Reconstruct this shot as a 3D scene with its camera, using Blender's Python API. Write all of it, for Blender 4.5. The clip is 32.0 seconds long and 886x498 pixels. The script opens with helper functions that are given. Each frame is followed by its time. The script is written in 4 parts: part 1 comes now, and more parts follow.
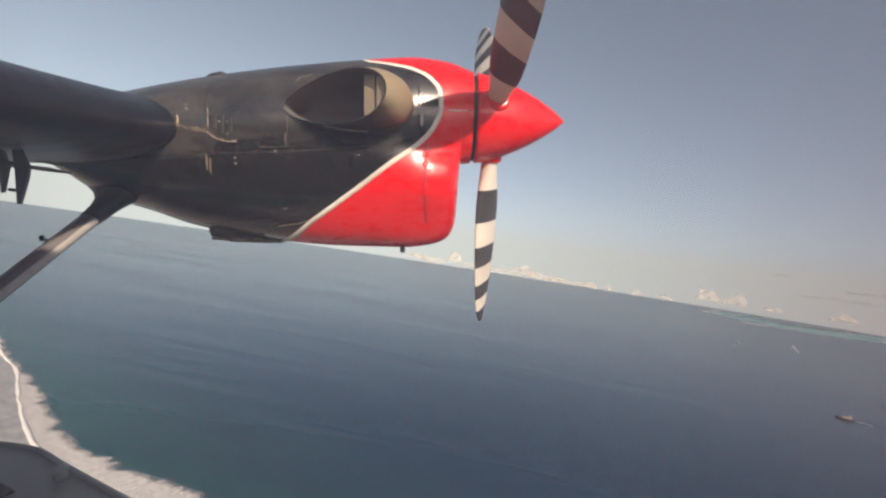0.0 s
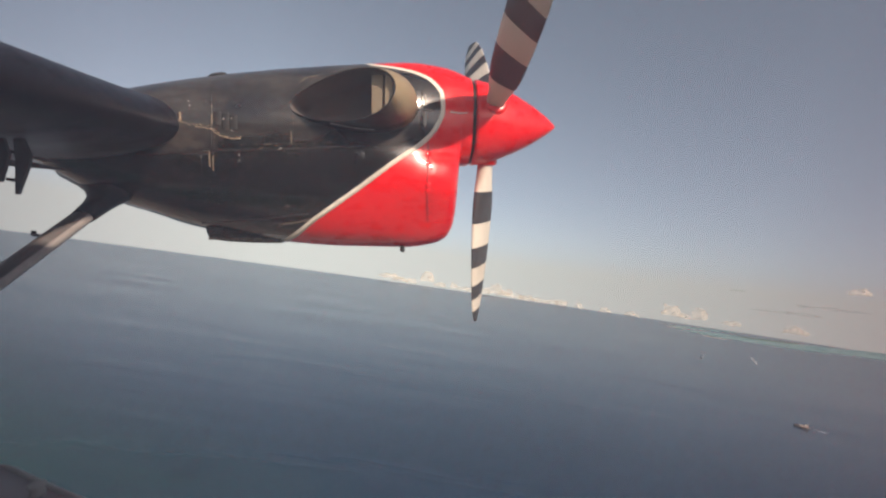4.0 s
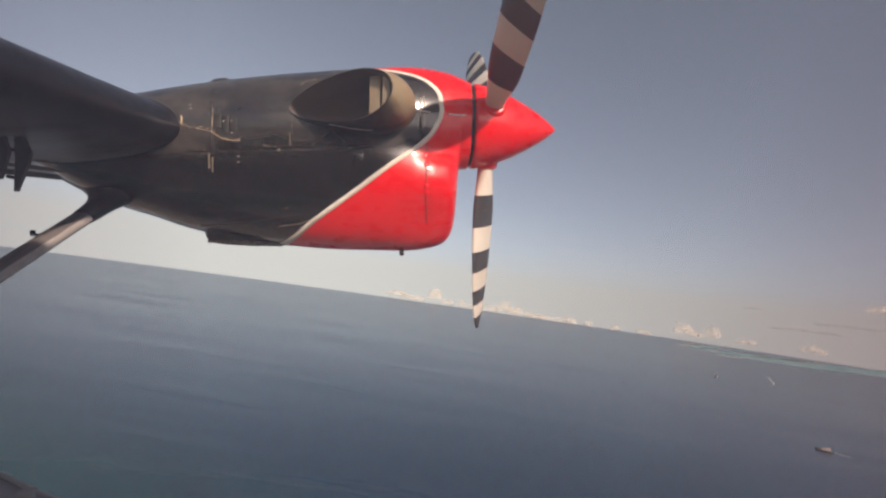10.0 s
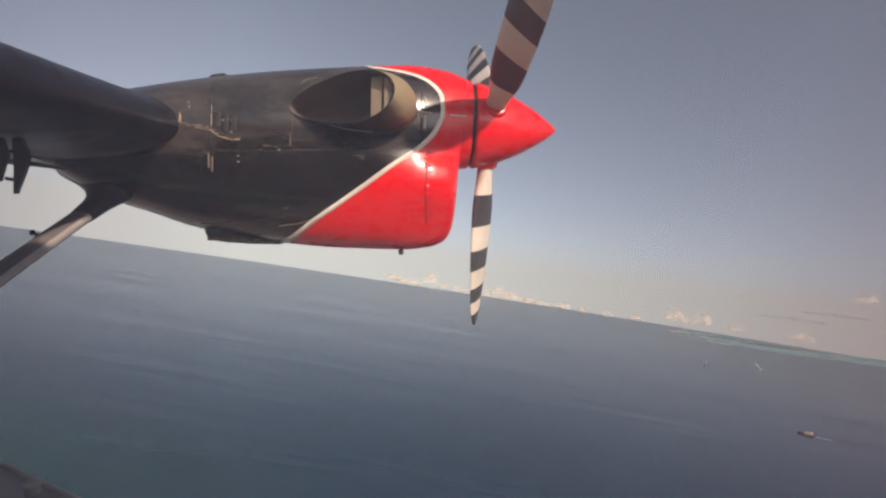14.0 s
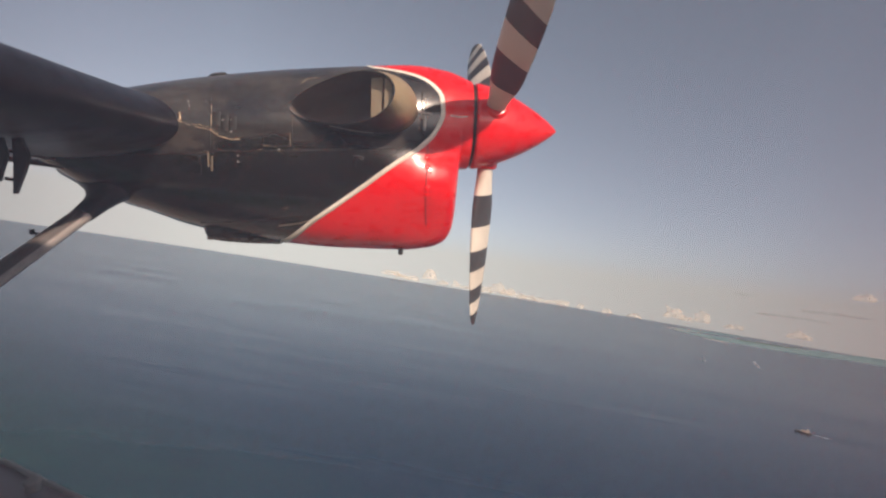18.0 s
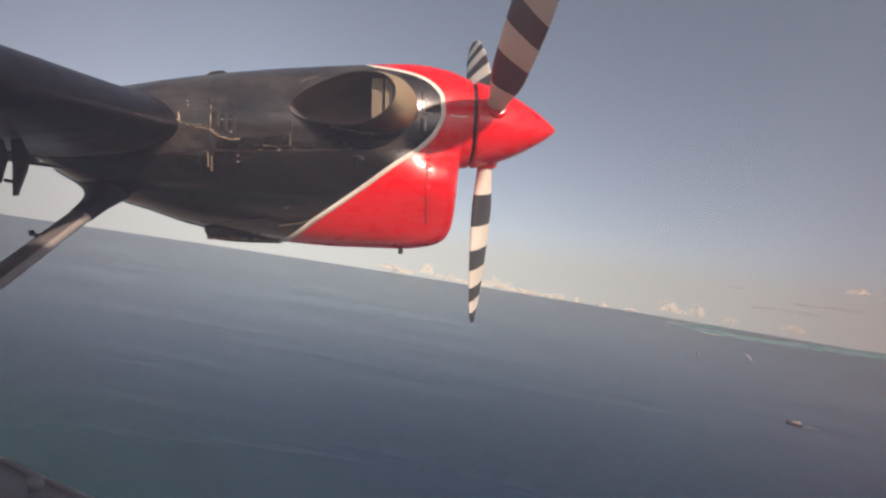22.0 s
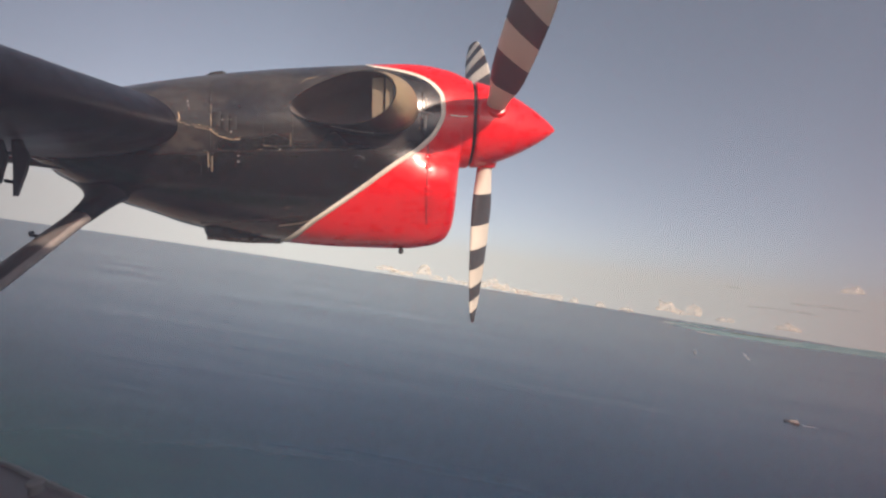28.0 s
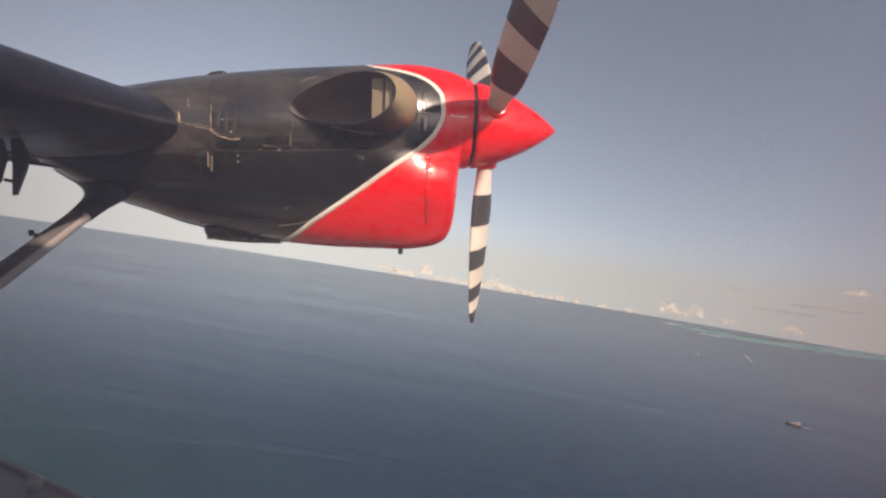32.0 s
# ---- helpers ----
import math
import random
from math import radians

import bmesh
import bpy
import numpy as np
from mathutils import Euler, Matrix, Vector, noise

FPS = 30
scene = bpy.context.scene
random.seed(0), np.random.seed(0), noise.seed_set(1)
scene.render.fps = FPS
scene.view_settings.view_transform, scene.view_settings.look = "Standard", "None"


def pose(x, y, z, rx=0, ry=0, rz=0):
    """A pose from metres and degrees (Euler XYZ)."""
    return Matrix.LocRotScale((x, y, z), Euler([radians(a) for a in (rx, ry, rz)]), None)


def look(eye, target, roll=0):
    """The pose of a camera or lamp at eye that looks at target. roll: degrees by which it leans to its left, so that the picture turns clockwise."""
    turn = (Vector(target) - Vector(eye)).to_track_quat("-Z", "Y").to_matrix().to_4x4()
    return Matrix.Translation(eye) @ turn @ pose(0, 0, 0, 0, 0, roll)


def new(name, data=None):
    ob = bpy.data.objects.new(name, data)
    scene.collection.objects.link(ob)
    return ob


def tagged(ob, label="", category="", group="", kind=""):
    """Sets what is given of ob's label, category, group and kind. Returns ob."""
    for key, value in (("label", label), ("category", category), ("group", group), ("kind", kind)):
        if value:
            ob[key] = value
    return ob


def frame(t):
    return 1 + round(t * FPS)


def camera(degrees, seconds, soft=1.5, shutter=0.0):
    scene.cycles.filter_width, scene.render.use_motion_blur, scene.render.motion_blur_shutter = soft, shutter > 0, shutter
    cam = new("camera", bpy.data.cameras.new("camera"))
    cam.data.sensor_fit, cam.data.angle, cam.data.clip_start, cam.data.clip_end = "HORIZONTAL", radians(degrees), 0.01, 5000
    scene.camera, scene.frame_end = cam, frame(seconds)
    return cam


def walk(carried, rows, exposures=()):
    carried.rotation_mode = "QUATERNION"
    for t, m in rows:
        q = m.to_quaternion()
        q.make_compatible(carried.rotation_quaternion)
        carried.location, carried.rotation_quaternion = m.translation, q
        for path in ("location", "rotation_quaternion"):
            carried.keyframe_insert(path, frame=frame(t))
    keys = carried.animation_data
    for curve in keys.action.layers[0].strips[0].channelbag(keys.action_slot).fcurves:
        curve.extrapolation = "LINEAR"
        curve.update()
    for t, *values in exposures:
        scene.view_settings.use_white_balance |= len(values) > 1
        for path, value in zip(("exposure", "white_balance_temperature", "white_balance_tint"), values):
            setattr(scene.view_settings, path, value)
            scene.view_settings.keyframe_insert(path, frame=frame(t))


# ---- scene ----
# The aircraft's own axes: x forward, y outboard, z up, from the passenger's eye.
ALTITUDE = 90.0
AIR = Matrix(((0.9845, -0.1436, -0.1008, 0.0), (0.1209, 0.9716, -0.2032, 0.0), (0.1271, 0.1879, 0.9739, ALTITUDE), (0, 0, 0, 1)))

cam = camera(96.0, 32.0, soft=2.3)
PATH = [
    (0, 0.101, 0.042, 90.111, 91.20, -8.74, 6.75),
    (1.5, 0.092, 0.038, 90.101, 91.57, -8.89, 6.42),
    (3, -0.028, -0.015, 90.029, 93.35, -8.06, 2.62),
    (6, 0.025, 0.027, 89.916, 96.88, -7.75, 3.83),
    (8, 0.042, 0.041, 89.882, 97.91, -7.62, 4.23),
    (10, 0.030, 0.028, 89.917, 96.93, -7.98, 3.90),
    (12, 0.012, 0.011, 89.963, 95.62, -8.37, 3.43),
    (14.5, 0.002, 0.001, 89.995, 94.74, -8.72, 3.17),
    (16.5, 0.003, 0.001, 89.997, 94.73, -8.79, 3.18),
    (18, 0.001, -0.003, 90.013, 94.29, -9.03, 3.13),
    (20, -0.015, -0.012, 90.032, 93.68, -9.04, 2.75),
    (22, -0.020, -0.015, 90.038, 93.48, -9.02, 2.62),
    (24, -0.035, -0.021, 90.039, 93.33, -8.76, 2.25),
    (25.5, -0.032, -0.019, 90.032, 93.54, -8.76, 2.33),
    (29, -0.032, -0.018, 90.026, 93.72, -8.69, 2.31),
    (32, -0.022, -0.015, 90.033, 93.65, -9.02, 2.54),
]
walk(cam, [(t, pose(x, y, z, rx, ry, rz)) for t, x, y, z, rx, ry, rz in PATH], exposures=[(0.0, 0.54, 6750, 17), (6.0, 0.42, 6850, 21), (10.0, 0.35, 6900, 23), (20.0, 0.42, 6950, 23.5), (32.0, 0.51, 6950, 24)])

# ---- light ----
SUN_TO = (AIR.to_3x3() @ Vector((0.42, -0.74, 0.53))).normalized()
sun = new("sun", bpy.data.lights.new("sun", "SUN"))
sun.data.energy, sun.data.angle, sun.data.color = 4.0, radians(1.2), (1.0, 0.86, 0.68)
sun.matrix_world = look((0, 0, 300), Vector((0, 0, 300)) - SUN_TO)

world = bpy.data.worlds.new("sky")
scene.world = world
world.use_nodes = True
wt = world.node_tree
wt.nodes.clear()
w_out = wt.nodes.new("ShaderNodeOutputWorld")
w_bg = wt.nodes.new("ShaderNodeBackground")
w_sky = wt.nodes.new("ShaderNodeTexSky")
w_sky.sky_type, w_sky.sun_disc = "NISHITA", False
w_sky.sun_elevation = math.asin(SUN_TO.z)
w_sky.sun_rotation = math.atan2(SUN_TO.x, SUN_TO.y)
w_sky.altitude, w_sky.air_density, w_sky.dust_density, w_sky.ozone_density = 90, 1.0, 1.45, 1.0
w_co = wt.nodes.new("ShaderNodeTexCoord")
w_sep = wt.nodes.new("ShaderNodeSeparateXYZ")
w_max = wt.nodes.new("ShaderNodeMath")
w_max.operation = "MAXIMUM"
w_max.inputs[1].default_value = 0.065
w_com = wt.nodes.new("ShaderNodeCombineXYZ")
wt.links.new(w_co.outputs["Generated"], w_sep.inputs[0])
wt.links.new(w_sep.outputs["X"], w_com.inputs["X"])
wt.links.new(w_sep.outputs["Y"], w_com.inputs["Y"])
wt.links.new(w_sep.outputs["Z"], w_max.inputs[0])
wt.links.new(w_max.outputs[0], w_com.inputs["Z"])
wt.links.new(w_com.outputs[0], w_sky.inputs["Vector"])
w_bg.inputs["Strength"].default_value = 0.089
w_hs = wt.nodes.new("ShaderNodeHueSaturation")
w_hs.inputs["Saturation"].default_value = 0.64
w_hs.inputs["Hue"].default_value = 0.482
wt.links.new(w_sky.outputs[0], w_hs.inputs["Color"])
wt.links.new(w_hs.outputs[0], w_bg.inputs["Color"])
wt.links.new(w_bg.outputs[0], w_out.inputs[0])


# ---- materials ----
def mat_new(name):
    m = bpy.data.materials.new(name)
    m.use_nodes = True
    return m, m.node_tree, m.node_tree.nodes["Principled BSDF"]


def node(nt, kind, **inputs):
    n = nt.nodes.new(kind)
    for k, v in inputs.items():
        n.inputs[k.replace("_", " ")].default_value = v
    return n


def noise_tex(nt, scale, detail=4.0, stretch=(1, 1, 1)):
    co = nt.nodes.new("ShaderNodeTexCoord")
    mp = nt.nodes.new("ShaderNodeMapping")
    mp.inputs["Scale"].default_value = stretch
    nz = node(nt, "ShaderNodeTexNoise", Scale=scale, Detail=detail, Roughness=0.6)
    nt.links.new(co.outputs["Object"], mp.inputs["Vector"])
    nt.links.new(mp.outputs[0], nz.inputs["Vector"])
    return nz


def ramp(nt, source, stops):
    r = nt.nodes.new("ShaderNodeValToRGB")
    while len(r.color_ramp.elements) < len(stops):
        r.color_ramp.elements.new(0.5)
    for e, (at, col) in zip(r.color_ramp.elements, stops):
        e.position, e.color = at, (*col, 1)
    nt.links.new(source, r.inputs[0])
    return r


def grey(v):
    return (v, v, v)


def paint(name, colour, dirt, rough=0.32, coat=0.3, grain=9.0, stretch=(1, 1, 1), metal=0.0, amount=1.0, bump=0.02):
    """Painted or worn sheet: base colour broken by stains and streaks, uneven gloss, faint dents."""
    m, nt, b = mat_new(name)
    big = noise_tex(nt, grain * 0.35, 3, stretch)
    small = noise_tex(nt, grain * 5, 2, stretch)
    mul = nt.nodes.new("ShaderNodeMath")
    mul.operation = "MULTIPLY_ADD"
    mul.inputs[1].default_value = 0.2
    low = nt.nodes.new("ShaderNodeMath")
    low.operation = "MULTIPLY"
    low.inputs[1].default_value = 0.8
    nt.links.new(big.outputs["Fac"], low.inputs[0])
    nt.links.new(small.outputs["Fac"], mul.inputs[0])
    nt.links.new(low.outputs[0], mul.inputs[2])
    col = ramp(nt, mul.outputs[0], [(0.36, colour), (0.53, tuple(c + (d - c) * 0.35 * amount for c, d in zip(colour, dirt))), (0.74, tuple(c + (d - c) * amount for c, d in zip(colour, dirt)))])
    nt.links.new(col.outputs[0], b.inputs["Base Color"])
    rr = ramp(nt, small.outputs["Fac"], [(0.3, grey(max(0.05, rough - 0.08))), (0.75, grey(min(1, rough + 0.18)))])
    nt.links.new(rr.outputs[0], b.inputs["Roughness"])
    b.inputs["Metallic"].default_value = metal
    b.inputs["Coat Weight"].default_value = coat
    b.inputs["Coat Roughness"].default_value = 0.11
    bm_ = node(nt, "ShaderNodeBump", Strength=0.25, Distance=bump)
    nt.links.new(big.outputs["Fac"], bm_.inputs["Height"])
    nt.links.new(bm_.outputs[0], b.inputs["Normal"])
    return m


M_RED = paint("red_paint", (0.82, 0.005, 0.006), (0.66, 0.007, 0.010), 0.27, 0.3, 4, (0.6, 1, 1), bump=0.008)


def cowl_black():
    """Black paint, dark and glossy on the lower panels, lighter and browner above the long seam."""
    m, nt, b = mat_new("black_paint")
    co = nt.nodes.new("ShaderNodeTexCoord")
    sep = nt.nodes.new("ShaderNodeSeparateXYZ")
    nt.links.new(co.outputs["Object"], sep.inputs[0])
    soft = noise_tex(nt, 2.8, 3, (0.6, 1, 1))
    streak = noise_tex(nt, 7, 3, (0.25, 1, 1.6))
    grit = noise_tex(nt, 34, 4, (0.5, 1, 1))
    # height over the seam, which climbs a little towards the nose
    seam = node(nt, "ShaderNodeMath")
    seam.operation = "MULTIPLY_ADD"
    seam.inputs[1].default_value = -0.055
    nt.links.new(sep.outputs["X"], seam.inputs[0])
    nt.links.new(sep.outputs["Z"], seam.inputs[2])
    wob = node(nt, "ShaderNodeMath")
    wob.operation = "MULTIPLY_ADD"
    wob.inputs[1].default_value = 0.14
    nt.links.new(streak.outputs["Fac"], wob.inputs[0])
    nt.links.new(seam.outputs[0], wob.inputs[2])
    gradient = nt.nodes.new("ShaderNodeMapRange")
    gradient.interpolation_type = "SMOOTHSTEP"
    gradient.inputs["From Min"].default_value, gradient.inputs["From Max"].default_value = 0.215, 0.345
    gradient.inputs["To Min"].default_value, gradient.inputs["To Max"].default_value = 0.05, 1.0
    nt.links.new(wob.outputs[0], gradient.inputs["Value"])
    patch = nt.nodes.new("ShaderNodeMapRange")
    patch.inputs["From Min"].default_value, patch.inputs["From Max"].default_value = 0.32, 0.68
    patch.inputs["To Min"].default_value, patch.inputs["To Max"].default_value = 0.0, 1.25
    nt.links.new(soft.outputs["Fac"], patch.inputs["Value"])
    lay = node(nt, "ShaderNodeMath")
    lay.operation = "MULTIPLY"
    nt.links.new(gradient.outputs[0], lay.inputs[0])
    nt.links.new(patch.outputs[0], lay.inputs[1])
    run = nt.nodes.new("ShaderNodeMapRange")
    run.inputs["From Min"].default_value, run.inputs["From Max"].default_value = 0.3, 0.7
    run.inputs["To Min"].default_value, run.inputs["To Max"].default_value = 0.55, 1.3
    nt.links.new(streak.outputs["Fac"], run.inputs["Value"])
    lay2 = node(nt, "ShaderNodeMath")
    lay2.operation = "MULTIPLY"
    nt.links.new(lay.outputs[0], lay2.inputs[0])
    nt.links.new(run.outputs[0], lay2.inputs[1])
    speck = nt.nodes.new("ShaderNodeMapRange")
    speck.inputs["From Min"].default_value, speck.inputs["From Max"].default_value = 0.35, 0.65
    speck.inputs["To Min"].default_value, speck.inputs["To Max"].default_value = 0.45, 1.5
    nt.links.new(grit.outputs["Fac"], speck.inputs["Value"])
    lay3 = node(nt, "ShaderNodeMath")
    lay3.operation = "MULTIPLY"
    nt.links.new(lay2.outputs[0], lay3.inputs[0])
    nt.links.new(speck.outputs[0], lay3.inputs[1])
    # oily blotches, a hand wide, that darken the brown upper tone
    oil = noise_tex(nt, 6.5, 6, (0.7, 1, 1.1))
    spill = nt.nodes.new("ShaderNodeMapRange")
    spill.inputs["From Min"].default_value, spill.inputs["From Max"].default_value = 0.56, 0.66
    spill.inputs["To Min"].default_value, spill.inputs["To Max"].default_value = 1.0, 0.35
    nt.links.new(oil.outputs["Fac"], spill.inputs["Value"])
    lay4 = node(nt, "ShaderNodeMath")
    lay4.operation = "MULTIPLY"
    nt.links.new(lay3.outputs[0], lay4.inputs[0])
    nt.links.new(spill.outputs[0], lay4.inputs[1])
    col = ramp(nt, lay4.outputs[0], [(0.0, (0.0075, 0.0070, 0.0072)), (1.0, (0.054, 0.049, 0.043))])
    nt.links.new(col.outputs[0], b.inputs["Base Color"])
    rr = ramp(nt, lay2.outputs[0], [(0.1, grey(0.24)), (0.8, grey(0.40))])
    nt.links.new(rr.outputs[0], b.inputs["Roughness"])
    ct = ramp(nt, lay2.outputs[0], [(0.1, grey(0.85)), (0.8, grey(0.45))])
    nt.links.new(ct.outputs[0], b.inputs["Coat Weight"])
    b.inputs["Coat Roughness"].default_value = 0.12
    bp = node(nt, "ShaderNodeBump", Strength=0.15, Distance=0.004)
    nt.links.new(soft.outputs["Fac"], bp.inputs["Height"])
    nt.links.new(bp.outputs[0], b.inputs["Normal"])
    return m


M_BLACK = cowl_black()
M_WING = paint("wing_paint", (0.007, 0.008, 0.013), (0.016, 0.017, 0.023), 0.33, 0.0, 1.2, (1, 0.6, 1), bump=0.004)


def wing_skin():
    """Black wing paint; sky sheen painted blue-grey on the underside behind the front spar."""
    m, nt, b = mat_new("sheen_wing_paint")
    co = nt.nodes.new("ShaderNodeTexCoord")
    sep = nt.nodes.new("ShaderNodeSeparateXYZ")
    nt.links.new(co.outputs["Object"], sep.inputs[0])
    blot, fine = noise_tex(nt, 4.5, 5, (0.5, 1.2, 1)), noise_tex(nt, 26, 3, (0.3, 1, 1))
    at = nt.nodes.new("ShaderNodeMath")
    at.operation = "MULTIPLY_ADD"
    at.inputs[1].default_value = 0.9
    nt.links.new(blot.outputs["Fac"], at.inputs[0])
    nt.links.new(sep.outputs["X"], at.inputs[2])
    sheen_reach = nt.nodes.new("ShaderNodeMapRange")
    sheen_reach.inputs["From Min"].default_value, sheen_reach.inputs["From Max"].default_value = -0.62, -1.08
    nt.links.new(at.outputs[0], sheen_reach.inputs["Value"])
    # blue-grey of the painted sky sheen
    sheen_tone = ramp(nt, fine.outputs["Fac"], [(0.3, (0.14, 0.155, 0.185)), (0.7, (0.29, 0.305, 0.345))])
    dark = ramp(nt, blot.outputs["Fac"], [(0.35, (0.007, 0.008, 0.013)), (0.7, (0.017, 0.018, 0.025))])
    under = nt.nodes.new("ShaderNodeMapRange")
    under.inputs["From Min"].default_value, under.inputs["From Max"].default_value = 0.22, 0.15
    nt.links.new(sep.outputs["Z"], under.inputs["Value"])
    sheen_mask = nt.nodes.new("ShaderNodeMath")
    sheen_mask.operation = "MULTIPLY"
    nt.links.new(sheen_reach.outputs[0], sheen_mask.inputs[0])
    nt.links.new(under.outputs[0], sheen_mask.inputs[1])
    mix = node(nt, "ShaderNodeMix")
    mix.data_type = "RGBA"
    nt.links.new(sheen_mask.outputs[0], mix.inputs["Factor"])
    nt.links.new(dark.outputs[0], mix.inputs["A"])
    nt.links.new(sheen_tone.outputs[0], mix.inputs["B"])
    nt.links.new(mix.outputs["Result"], b.inputs["Base Color"])
    rr = ramp(nt, fine.outputs["Fac"], [(0.3, grey(0.28)), (0.75, grey(0.46))])
    nt.links.new(rr.outputs[0], b.inputs["Roughness"])
    return m


M_WING_SKIN = wing_skin()
M_UNDER = paint("grey_underside_paint", (0.11, 0.11, 0.12), (0.06, 0.06, 0.06), 0.5, 0.0, 5, (0.6, 1, 1))
M_WHITE = paint("white_paint", (0.83, 0.79, 0.70), (0.55, 0.50, 0.42), 0.4, 0.2, 10)
M_BLADE_DARK = paint("dark_blade_paint", (0.035, 0.034, 0.040), (0.09, 0.085, 0.085), 0.45, 0.0, 12)
M_BLADE_WHITE = paint("white_blade_paint", (0.72, 0.68, 0.60), (0.5, 0.46, 0.40), 0.45, 0.0, 12)
M_STEEL = paint("heat_stained_steel", (0.29, 0.23, 0.165), (0.14, 0.112, 0.085), 0.45, 0.0, 10, metal=0.4)


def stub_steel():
    """Heat-tanned steel stub, sooty behind; lit top and shaded underside painted into colour."""
    m, nt, b = mat_new("tanned_steel_shaded")
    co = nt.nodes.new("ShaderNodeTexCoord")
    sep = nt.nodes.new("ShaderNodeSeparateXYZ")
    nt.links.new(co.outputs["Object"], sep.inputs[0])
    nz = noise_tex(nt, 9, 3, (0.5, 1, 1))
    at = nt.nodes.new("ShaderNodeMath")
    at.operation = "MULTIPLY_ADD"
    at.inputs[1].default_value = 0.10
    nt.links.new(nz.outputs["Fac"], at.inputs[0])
    # painted shade: the colour blackens as the height drops
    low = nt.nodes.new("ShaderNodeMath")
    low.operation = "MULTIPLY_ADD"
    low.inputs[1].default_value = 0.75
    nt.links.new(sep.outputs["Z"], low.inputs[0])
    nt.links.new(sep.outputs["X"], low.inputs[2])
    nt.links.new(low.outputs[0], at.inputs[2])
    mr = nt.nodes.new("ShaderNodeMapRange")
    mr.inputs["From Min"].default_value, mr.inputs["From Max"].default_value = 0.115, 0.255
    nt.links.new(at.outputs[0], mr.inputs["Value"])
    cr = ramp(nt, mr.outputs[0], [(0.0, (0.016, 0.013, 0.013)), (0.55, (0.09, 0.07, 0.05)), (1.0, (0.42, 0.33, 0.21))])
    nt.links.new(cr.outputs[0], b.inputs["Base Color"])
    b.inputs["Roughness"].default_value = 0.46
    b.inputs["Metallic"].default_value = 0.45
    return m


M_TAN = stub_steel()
M_SOOT = paint("sooty_steel", (0.15, 0.135, 0.13), (0.20, 0.18, 0.17), 0.7, 0.0, 8, metal=0.2)
M_VANE = paint("tan_vane_metal", (0.42, 0.34, 0.24), (0.28, 0.22, 0.15), 0.55, 0.0, 14, metal=0.2)
M_ALU = paint("bare_aluminium", (0.50, 0.47, 0.42), (0.28, 0.26, 0.24), 0.5, 0.0, 30, metal=0.85)
M_WORN = paint("worn_bare_metal", (0.55, 0.43, 0.28), (0.30, 0.23, 0.15), 0.32, 0.0, 30, metal=0.5)
M_SEAM = paint("seam_sealant", (0.012, 0.011, 0.010), (0.03, 0.028, 0.025), 0.6, 0.0, 30)
M_REDSEAM = paint("red_seam_paint", (0.30, 0.012, 0.015), (0.2, 0.02, 0.02), 0.45, 0.0, 30)
M_STRUT = paint("worn_strut_paint", (0.13, 0.122, 0.12), (0.30, 0.285, 0.275), 0.36, 0.2, 5, (1, 1, 1), amount=0.9)
M_STRUT_EDGE = paint("bare_strut_edge", (0.52, 0.49, 0.46), (0.16, 0.15, 0.145), 0.4, 0.1, 16, (1, 1, 1), amount=1.0)
M_LINING = paint("cabin_lining", (0.45, 0.44, 0.42), (0.35, 0.34, 0.32), 0.7, 0.0, 8)
M_FLOAT = paint("grey_float_paint", (0.22, 0.20, 0.205), (0.32, 0.28, 0.27), 0.5, 0.0, 4)


# ---- mesh helpers ----
def part(name, bm, material, parent=None, label="", smooth=True, kind=""):
    """Links a bmesh as one mesh object under a thing or a part."""
    me = bpy.data.meshes.new(name)
    bmesh.ops.recalc_face_normals(bm, faces=bm.faces)
    if smooth:
        for f in bm.faces:
            f.smooth = True
    bm.to_mesh(me)
    bm.free()
    for m in material if isinstance(material, (list, tuple)) else [material]:
        me.materials.append(m)
    ob = new(name, me)
    ob.parent = parent
    return tagged(ob, label, kind=kind)


def bm_new():
    return bmesh.new()


def add_loft(bm, loops, closed=True, cap=True):
    """Skins a list of equal loops of points."""
    rows_ = [[bm.verts.new(p) for p in lp] for lp in loops]
    n = len(rows_[0])
    made = []
    for a, b in zip(rows_[:-1], rows_[1:]):
        for i in range(n if closed else n - 1):
            j = (i + 1) % n
            made.append(bm.faces.new((a[i], a[j], b[j], b[i])))
    if cap and closed:
        bm.faces.new(rows_[0][::-1])
        bm.faces.new(rows_[-1])
    return made


def add_box(bm, centre, size, turn=None, bevel=0.0):
    res = bmesh.ops.create_cube(bm, size=1)
    vs = res["verts"]
    m = Matrix.Translation(centre) @ (turn.to_4x4() if turn else Matrix()) @ Matrix.Diagonal((*size, 1))
    bmesh.ops.transform(bm, matrix=m, verts=vs)
    if bevel:
        es = list({e for v in vs for e in v.link_edges})
        bmesh.ops.bevel(bm, geom=es, offset=bevel, segments=2, affect="EDGES", profile=0.5)


def add_tube(bm, points, radius, sides=10):
    pts = [Vector(p) for p in points]
    loops = []
    for i, p in enumerate(pts):
        d = (pts[min(i + 1, len(pts) - 1)] - pts[max(i - 1, 0)]).normalized()
        u = d.cross(Vector((0.13, 0.31, 0.94))).normalized()
        v = d.cross(u)
        r = radius[i] if isinstance(radius, (list, tuple)) else radius
        loops.append([p + (u * math.cos(a) + v * math.sin(a)) * r for a in (2 * math.pi * k / sides for k in range(sides))])
    add_loft(bm, loops)


